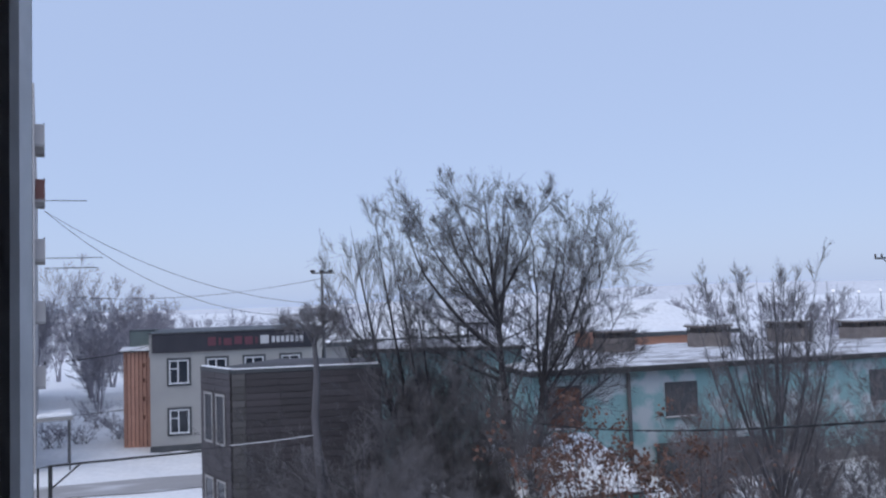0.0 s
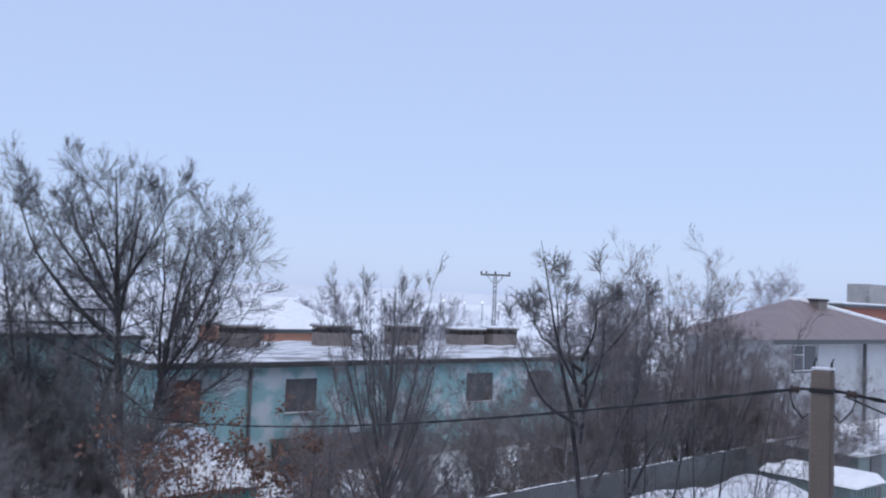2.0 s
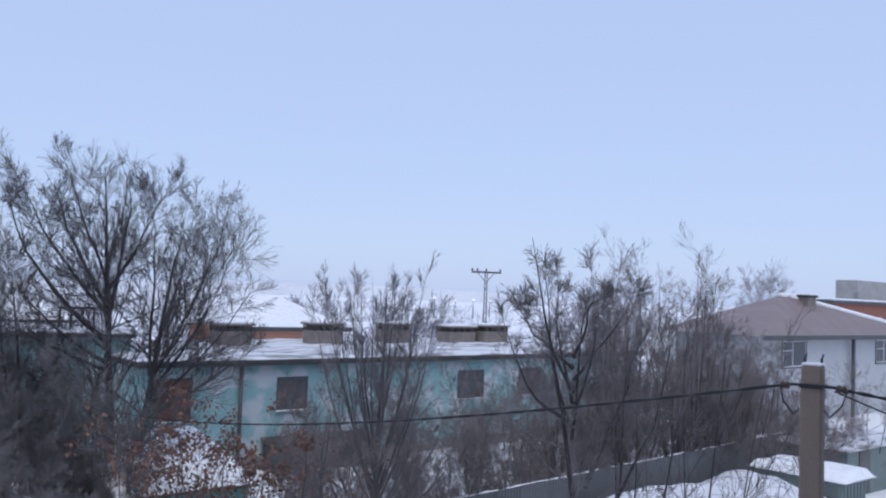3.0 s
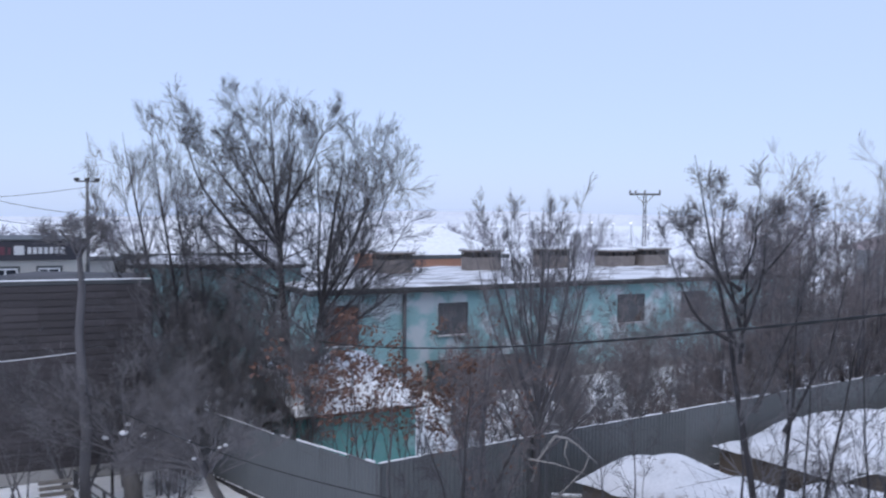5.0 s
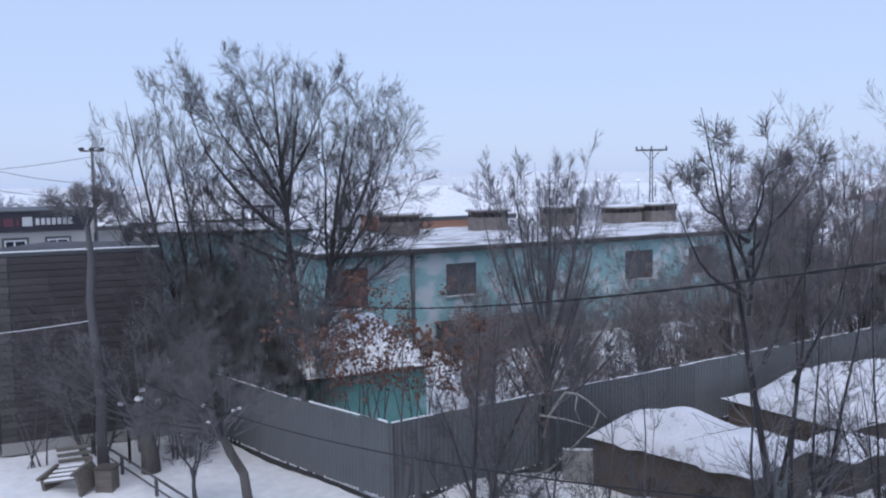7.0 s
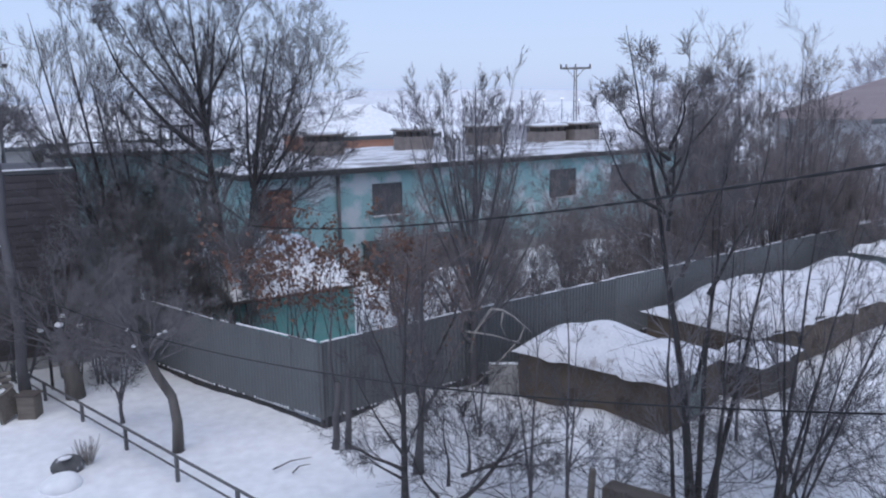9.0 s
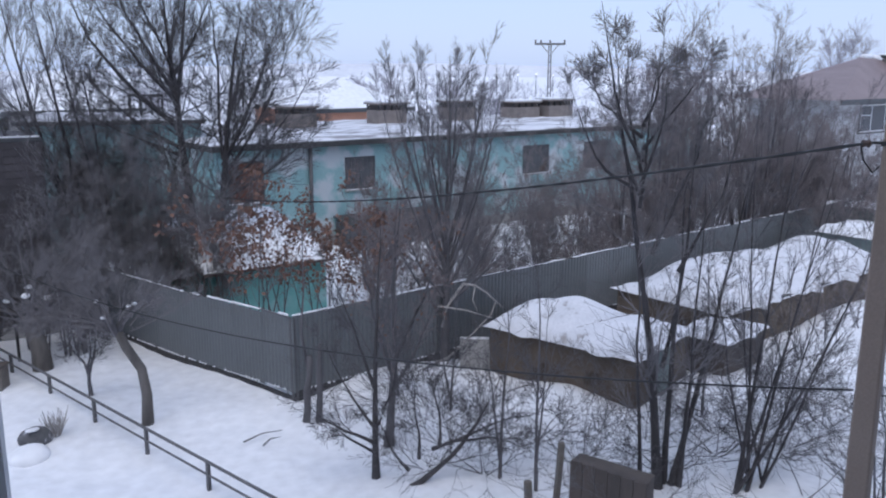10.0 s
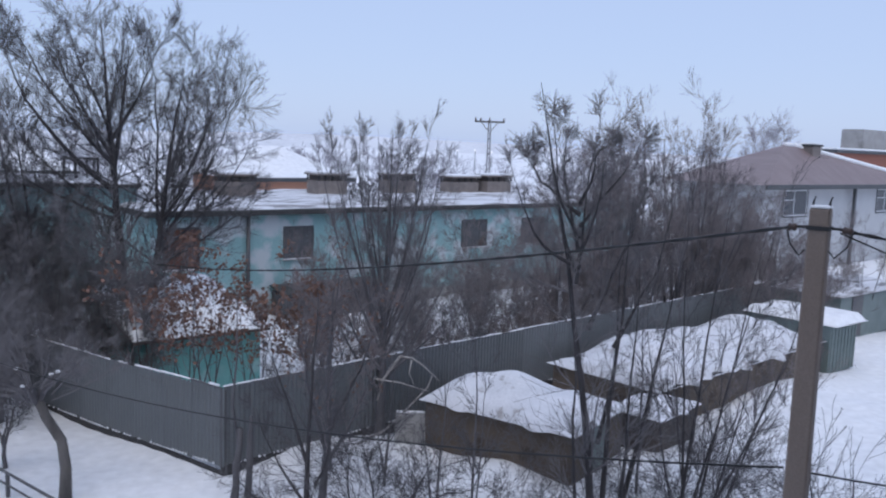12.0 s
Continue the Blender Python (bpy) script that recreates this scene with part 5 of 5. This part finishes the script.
placed("trunk", tube("trunk", [(0, 0, -0.1), (0.03, 0, 0.3), (0.0, 0.02, 0.7), (0.05, 0.0, 1.1), (0.03, 0.02, 1.5), (0.05, 0.02, 1.53)], [0.1, 0.075, 0.078, 0.062, 0.07, 0.03], BARK, 9), ob)
placed("side_shoot", tube("side_shoot", [(0.02, 0, 1.2), (-0.15, 0.1, 2.0), (-0.12, 0.1, 3.0), (-0.2, 0.1, 4.2)], [0.035, 0.028, 0.02, 0.01], BARK, 6), ob)
ob = thing("cut_trunk", pose(3.68, 16.95, 0, 2, 3, 60), "thin cut-off trunk by the fence corner", "tree stump")
placed("trunk", tube("trunk", [(0, 0, -0.1), (0.03, 0, 0.5), (-0.01, 0, 0.9), (0.03, 0.02, 1.4), (0.0, 0.02, 1.78)], [0.09, 0.066, 0.07, 0.055, 0.035], BARK, 9), ob)


def pollard(at, trunk, radii, label, seed, shoots=26, reach=3.0, spread=1.5, snow=True, bark=None, levels=((8, 0.15, 36, 0.34, 0.55), (6, 0.15, 36, 0.45, 0.6), (4, 0.15, 34, 0.5, 0.65))):
    """A lopped tree: a stout trunk, short cut limbs, and a brush of thin shoots."""
    g = np.random.default_rng(seed)
    ob = thing("pollard_tree", Matrix.Translation(at), label, "tree", "lopped trees by the handrail")
    placed("trunk", tube("trunk", trunk, radii, bark or BARK_LIME, 10), ob)
    top = np.array(trunk[-1], float)
    for k in range(4):
        a = k * 1.6 + seed
        e = top + np.array([0.45 * math.cos(a), 0.45 * math.sin(a), 0.35 + 0.2 * (k % 2)])
        placed("cut_limb", tube("cut_limb", [top - (0, 0, 0.12), (top + e) / 2 + (0, 0, 0.05), e], [radii[-1] * 0.8, radii[-1] * 0.6, radii[-1] * 0.5], BARK, 8), ob)
        if snow:
            bm = bmesh.new()
            bmesh.ops.create_icosphere(bm, subdivisions=2, radius=radii[-1] * 0.62)
            for v in bm.verts:
                v.co = Vector((v.co.x, v.co.y, v.co.z * 0.6)) + Vector(e + (0, 0, 0.03))
            part("snow_cap", bm, SNOW, ob, "lump of snow on the cut end", True)
    a, el = g.uniform(0, 2 * np.pi, shoots), g.uniform(0.25, 1.3, shoots)
    s0 = top + np.stack([0.3 * np.cos(a), 0.3 * np.sin(a), g.uniform(-0.2, 0.4, shoots)], -1)
    ln = g.uniform(0.5, 1.0, shoots) * reach
    e0 = s0 + np.stack([np.cos(a) * np.cos(el) * spread, np.sin(a) * np.cos(el) * spread, np.sin(el) * ln], -1)
    P = np.stack([stem(g, p, q, 7, 0.35, 0.05) for p, q in zip(s0, e0)])
    R = np.full((shoots, 1), 0.02) * np.linspace(1, 0.3, 7)[None]
    chunks = [tubes(P, R, 4)]
    for j, (per, lo, angle, ratio, thin) in enumerate(levels):
        P, R = offshoots(g, P, R, per, lo, angle, ratio, thin, (5, 4, 2)[j], 0.17, 0.05)
        R = np.maximum(R, 0.003)
        chunks.append(tubes(P, R, 3))
    placed("brush", quads("brush", chunks, BARK_GREY), ob, "brush of dark thin shoots")
    return ob


pollard((-2.15, 22.75, 0), [(0.02, 0, -0.2), (0, 0, 0.5), (-0.12, 0, 1.1), (-0.18, 0, 1.5)], [0.27, 0.23, 0.2, 0.18], "stout lopped tree with a brush of dark shoots", 201, 34, 3.4, 2.1)
pollard((0.2, 18.4, 0), [(0.02, 0, -0.2), (0.05, 0, 0.6), (-0.02, 0, 1.2), (-0.3, 0.1, 1.7), (-0.45, 0.15, 2.1)], [0.14, 0.115, 0.105, 0.1, 0.095], "crooked lopped tree with a brush of dark shoots", 202, 26, 2.2, 1.5)
pollard((-3.25, 22.3, 0), [(0.05, 0, -0.2), (0.0, 0.03, 1.1), (0.07, 0, 2.2), (-0.02, 0, 3.4), (-0.1, 0.04, 4.6), (-0.02, 0, 5.7), (-0.08, 0, 6.6)], [0.17, 0.13, 0.14, 0.11, 0.1, 0.085, 0.06], "tall dark lopped trunk with a bristling bushy top", 203, 18, 0.8, 0.8, False, BARK)
# side twigs round the tall trunk, and a young tree by the handrail
tree("bare_shrub", (-3.45, 22.6, 0), [((0, 0.1 * k, -0.1), ((1.6 if k % 2 else -1.9) * (0.6 + 0.1 * k), 0.3, 2.6 + 0.55 * k), 0.8) for k in range(6)],
     "spreading bare shrub round the tall trunk", 205, 0.035, ((9, 0.25, 44, 0.4, 0.6), (7, 0.15, 36, 0.48, 0.6), (4, 0.1, 30, 0.66, 0.7)), category="shrub", group="bare shrubs", stem_name="stem", rise=0.0, bow=0.3)
tree("sapling", (-0.95, 20.3, 0), [((0, 0, -0.1), (-0.05, 0, 1.5), 1.0), ((0, 0, 0.5), (-0.5, 0.2, 1.7), 0.6), ((0, 0, 0.6), (0.5, 0.1, 1.7), 0.6)],
     "small bare round-headed tree in the snow", 206, 0.06, ((9, 0.4, 46, 0.4, 0.5), (7, 0.2, 40, 0.45, 0.55), (4, 0.15, 36, 0.5, 0.6)), rise=0.02, wander=0.2)
for k, (x, y, h, s) in enumerate(((-5.2, 23.9, 4.6, 1.4), (-3.9, 24.3, 5.2, 1.5), (-2.4, 24.6, 5.0, 1.4))):
    tree("bare_shrub", (x, y, 0), [((0.12 * j - 0.2, 0.05 * j, -0.1), (s * math.cos(j * 1.3 + k), 0.6 * math.sin(j * 1.7), h * (0.55 + 0.09 * j)), 0.8) for j in range(5)],
         "thin bare shrub against the dark building", 210 + k, 0.028, ((8, 0.2, 42, 0.34, 0.5), (6, 0.2, 38, 0.45, 0.6), (3, 0.2, 34, 0.5, 0.65)), category="shrub", group="bare shrubs", stem_name="stem", rise=0.03)
# dark thickets
for k, (x, y, h, s) in enumerate(((-0.9, 25.6, 6.0, 1.3), (0.4, 24.9, 5.0, 1.3), (1.4, 25.6, 5.4, 1.3), (0.2, 28.6, 6.2, 1.6), (-1.2, 27.6, 6.4, 1.4), (2.3, 24.4, 4.4, 1.0), (-1.4, 23.8, 3.9, 1.2))):
    tree("thicket", (x, y, 0), [((0.25 * math.cos(j * 0.7), 0.25 * math.sin(j * 0.7), -0.1), (s * math.cos(j * 0.8 + k) * (0.3 + 0.2 * (j % 4)), s * math.sin(j * 0.8 + k) * (0.3 + 0.2 * (j % 4)), h * (0.6 + 0.1 * (j % 5))), 0.8) for j in range(12)],
         "dense dark thicket of bare shoots", 220 + k, 0.035, ((10, 0.1, 34, 0.32, 0.5), (8, 0.15, 34, 0.48, 0.6), (6, 0.1, 30, 0.6, 0.65)), steps=(5, 4, 2), category="thicket", group="dark thickets", stem_name="stem", rise=0.05, fine=0.0045, twig=BARK_GREY)
# scrub before the teal wall and along the fence
for k, (x, y, h, s) in enumerate(((9.2, 22.5, 3.6, 1.4), (11.4, 23.4, 3.9, 1.5), (13.2, 24.0, 3.4, 1.4), (8.3, 26.5, 3.6, 1.6), (12.0, 28.0, 4.2, 1.7), (15.2, 29.0, 4.6, 1.8), (18.5, 31.0, 5.0, 1.8), (15.0, 24.4, 5.2, 1.5), (21.5, 29.5, 5.6, 2.0), (25.0, 31.0, 5.6, 2.2), (29.0, 31.5, 5.4, 2.4), (33.0, 34.0, 6.0, 2.6), (27.3, 23.6, 3.6, 1.6), (30.2, 26.6, 4.0, 2.0), (33.5, 28.6, 4.4, 2.2), (25.6, 24.6, 3.8, 1.6), (9.5, 31.5, 4.4, 1.6), (13.6, 32.5, 4.6, 1.8), (17.4, 33.6, 4.8, 1.8), (22.0, 34.4, 5.0, 2.0), (19.5, 27.5, 4.6, 2.0), (14.0, 26.5, 4.0, 1.8), (24.0, 28.6, 5.0, 2.2), (28.0, 30.0, 5.0, 2.2), (7.6, 22.6, 2.6, 1.5), (9.6, 24.6, 3.0, 1.6), (11.2, 25.8, 3.0, 1.7), (13.0, 29.6, 3.2, 1.8), (8.8, 28.8, 2.8, 1.7), (10.6, 30.0, 3.0, 1.8), (12.6, 22.9, 2.6, 1.5), (10.4, 21.9, 2.2, 1.3), (15.4, 26.6, 3.4, 1.8), (17.0, 27.6, 3.6, 1.8), (16.6, 31.2, 3.4, 1.8), (7.4, 25.4, 2.4, 1.5), (14.6, 23.4, 2.6, 1.4), (17.2, 24.2, 2.8, 1.4))):
    tree("bare_shrub", (x, y, 0), [((0.2 * math.cos(j), 0.2 * math.sin(j), -0.1), (s * math.cos(j * 0.9 + k) * (0.4 + 0.2 * (j % 3)), s * math.sin(j * 0.9 + k) * (0.4 + 0.2 * (j % 3)), h * (0.6 + 0.1 * (j % 5))), 0.8) for j in range(8)],
         "bare greyish shrub behind the fence", 240 + k, 0.03, ((9, 0.12, 34, 0.34, 0.5), (7, 0.12, 34, 0.48, 0.6), (5, 0.1, 30, 0.62, 0.65)), steps=(5, 4, 2), bark=BARK_GREY, twig=BARK_BROWN if k > 5 else BARK_GREY, category="shrub", group="scrub behind the fence", stem_name="stem")
# low scrub on the open snow
g = np.random.default_rng(77)
spots = [(5.6, 15.8), (6.5, 15.2), (7.4, 14.4), (8.0, 13.4), (9.6, 13.6), (10.6, 12.6), (11.6, 12.0), (5.2, 17.6), (6.4, 18.0), (12.2, 13.2), (7.6, 12.6), (13.4, 12.0), (12.6, 10.6), (14.2, 13.6), (9.0, 14.6), (5.2, 14.2), (15.5, 15.0), (10.2, 14.2), (11.2, 13.4), (6.0, 13.6), (7.0, 15.9), (13.2, 13.9), (10.9, 10.6), (14.4, 11.6), (7.9, 11.2), (6.1, 16.9), (11.9, 9.4), (9.3, 12.4), (10.0, 13.0), (12.0, 12.4), (13.6, 12.9), (14.0, 14.6), (15.0, 13.0), (12.0, 14.6)]
for k, (x, y) in enumerate(spots):
    h, w = g.uniform(0.9, 1.7), g.uniform(0.9, 1.7)
    tree("bare_shrub", (x, y, 0), [((0.05 * q, 0.04 * q - 0.1, -0.08), (w * math.cos(q * 1.05 + k), w * math.sin(q * 1.05 + k), h * (0.4 + 0.12 * (q % 5))), 0.8) for q in range(5)],
         "low bare scrub poking out of the snow", 260 + k, 0.014, ((7, 0.12, 34, 0.55, 0.6), (6, 0.1, 30, 0.65, 0.7)), steps=(5, 3), category="shrub", group="low scrub on the snow", stem_name="stem", rise=0.01, fine=0.0032, bow=0.2)
# trees far off, their haze painted into the twig colour
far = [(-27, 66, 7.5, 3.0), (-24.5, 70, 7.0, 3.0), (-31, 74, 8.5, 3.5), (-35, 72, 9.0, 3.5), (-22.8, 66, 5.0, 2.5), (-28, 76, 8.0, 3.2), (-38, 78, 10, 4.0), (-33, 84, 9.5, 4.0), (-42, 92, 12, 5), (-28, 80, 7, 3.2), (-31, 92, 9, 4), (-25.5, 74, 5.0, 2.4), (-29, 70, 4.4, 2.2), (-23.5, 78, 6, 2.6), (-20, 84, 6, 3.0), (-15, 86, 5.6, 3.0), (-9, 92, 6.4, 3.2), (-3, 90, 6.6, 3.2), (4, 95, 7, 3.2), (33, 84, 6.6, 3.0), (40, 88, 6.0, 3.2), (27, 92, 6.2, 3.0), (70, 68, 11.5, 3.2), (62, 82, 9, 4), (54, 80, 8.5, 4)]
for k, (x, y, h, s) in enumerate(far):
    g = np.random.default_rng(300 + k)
    tree("hazed_tree", (x, y, 0), [((0.2 * math.cos(j), 0.2 * math.sin(j), -0.1), (s * math.cos(j * 1.1 + k) * g.uniform(0.2, 0.8), s * math.sin(j * 1.1 + k) * g.uniform(0.2, 0.8), h * g.uniform(0.7, 1.0)), 0.8) for j in range(7)],
         "far bare tree, haze painted into its pale twigs", 320 + k, 0.06, ((8, 0.1, 36, 0.4, 0.5), (7, 0.12, 34, 0.5, 0.5), (5, 0.1, 30, 0.7, 0.6)), steps=(4, 3, 2), bark=HAZE_TWIG, twig=HAZE_TWIG, group="far frosted trees", fine=0.012)
# shrubs by the lane, twigs in the same haze-painted colour
for k, (x, y, h) in enumerate(((-24.5, 58, 1.6), (-22.5, 55, 1.3), (-20.5, 53, 1.2), (-23.4, 51, 1.1), (-21.8, 60, 1.5), (-19.3, 50.0, 1.0), (-22.0, 47.2, 1.4), (-21.0, 48.5, 1.1))):
    tree("hazed_shrub", (x, y, 0), [((0.15 * j - 0.4, 0.1 * (j % 3), -0.1), (1.0 * math.cos(j * 1.2 + k), 1.0 * math.sin(j * 1.2 + k), h * (0.6 + 0.1 * (j % 5))), 0.8) for j in range(8)],
         "low bare shrub by the snowy lane, haze painted into its twigs", 350 + k, 0.03, ((8, 0.1, 40, 0.4, 0.5), (6, 0.1, 38, 0.5, 0.6)), bark=BARK_GREY, twig=HAZE_TWIG, category="shrub", group="frosted shrubs", stem_name="stem", fine=0.006)

# belts of far woods, the haze over them put into their colour
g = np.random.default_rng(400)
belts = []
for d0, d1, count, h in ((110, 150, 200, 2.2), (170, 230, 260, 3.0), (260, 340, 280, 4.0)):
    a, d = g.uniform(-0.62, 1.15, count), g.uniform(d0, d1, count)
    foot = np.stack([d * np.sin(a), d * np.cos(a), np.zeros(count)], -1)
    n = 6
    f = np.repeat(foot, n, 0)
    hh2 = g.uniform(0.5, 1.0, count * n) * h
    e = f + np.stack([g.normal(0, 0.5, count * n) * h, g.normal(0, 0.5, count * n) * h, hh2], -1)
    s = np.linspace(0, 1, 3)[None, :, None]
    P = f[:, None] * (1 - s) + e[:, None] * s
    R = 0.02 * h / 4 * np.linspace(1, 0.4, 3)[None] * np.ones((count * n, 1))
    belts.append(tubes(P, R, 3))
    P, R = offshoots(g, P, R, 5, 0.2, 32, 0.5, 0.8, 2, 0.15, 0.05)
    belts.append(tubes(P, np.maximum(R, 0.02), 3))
woods = new("far_woods", quads("far_woods", belts, HAZE_TWIG))
tagged(woods, "distant belts of woods, haze painted into their pale colour", "woods", kind="stuff")

# ---- planks of the dark building ----


def plank_mesh(w, h):
    bm = boxed(0.004, -0.052, 0.006, w - 0.004, -0.002, h - 0.006)
    for v in bm.verts:
        if v.co.y < -0.03 and v.co.z > h / 2:
            v.co.y += 0.014
    me = bpy.data.meshes.new("plank")
    bm.to_mesh(me)
    bm.free()
    return finish(me, CLAD)


rows = 26
hgt = 5.2 / rows
cols = 4
PLANK = plank_mesh((fl - 0.42) / cols, hgt)
for r in range(rows):
    for c in range(cols):
        ob = part("plank", PLANK, CLAD, fw)
        ob.matrix_basis = pose(0.42 + c * (fl - 0.42) / cols, 0.003 * ((r + c) % 3), 0.35 + r * hgt)
STONE = plank_mesh(0.4, hgt).copy()
STONE.materials[0] = CLAD_GREY
SHORT = plank_mesh(sl / 4, hgt)
for r in range(rows):
    part("plank", STONE, CLAD_GREY, fw, "grey stone-look plank").matrix_basis = pose(0.01, 0.003 * (r % 2), 0.35 + r * hgt)
    for c in range(4):
        part("plank", SHORT, CLAD, sw).matrix_basis = pose(c * sl / 4 - 0.02, 0.003 * ((r + c) % 2), 0.35 + r * hgt)
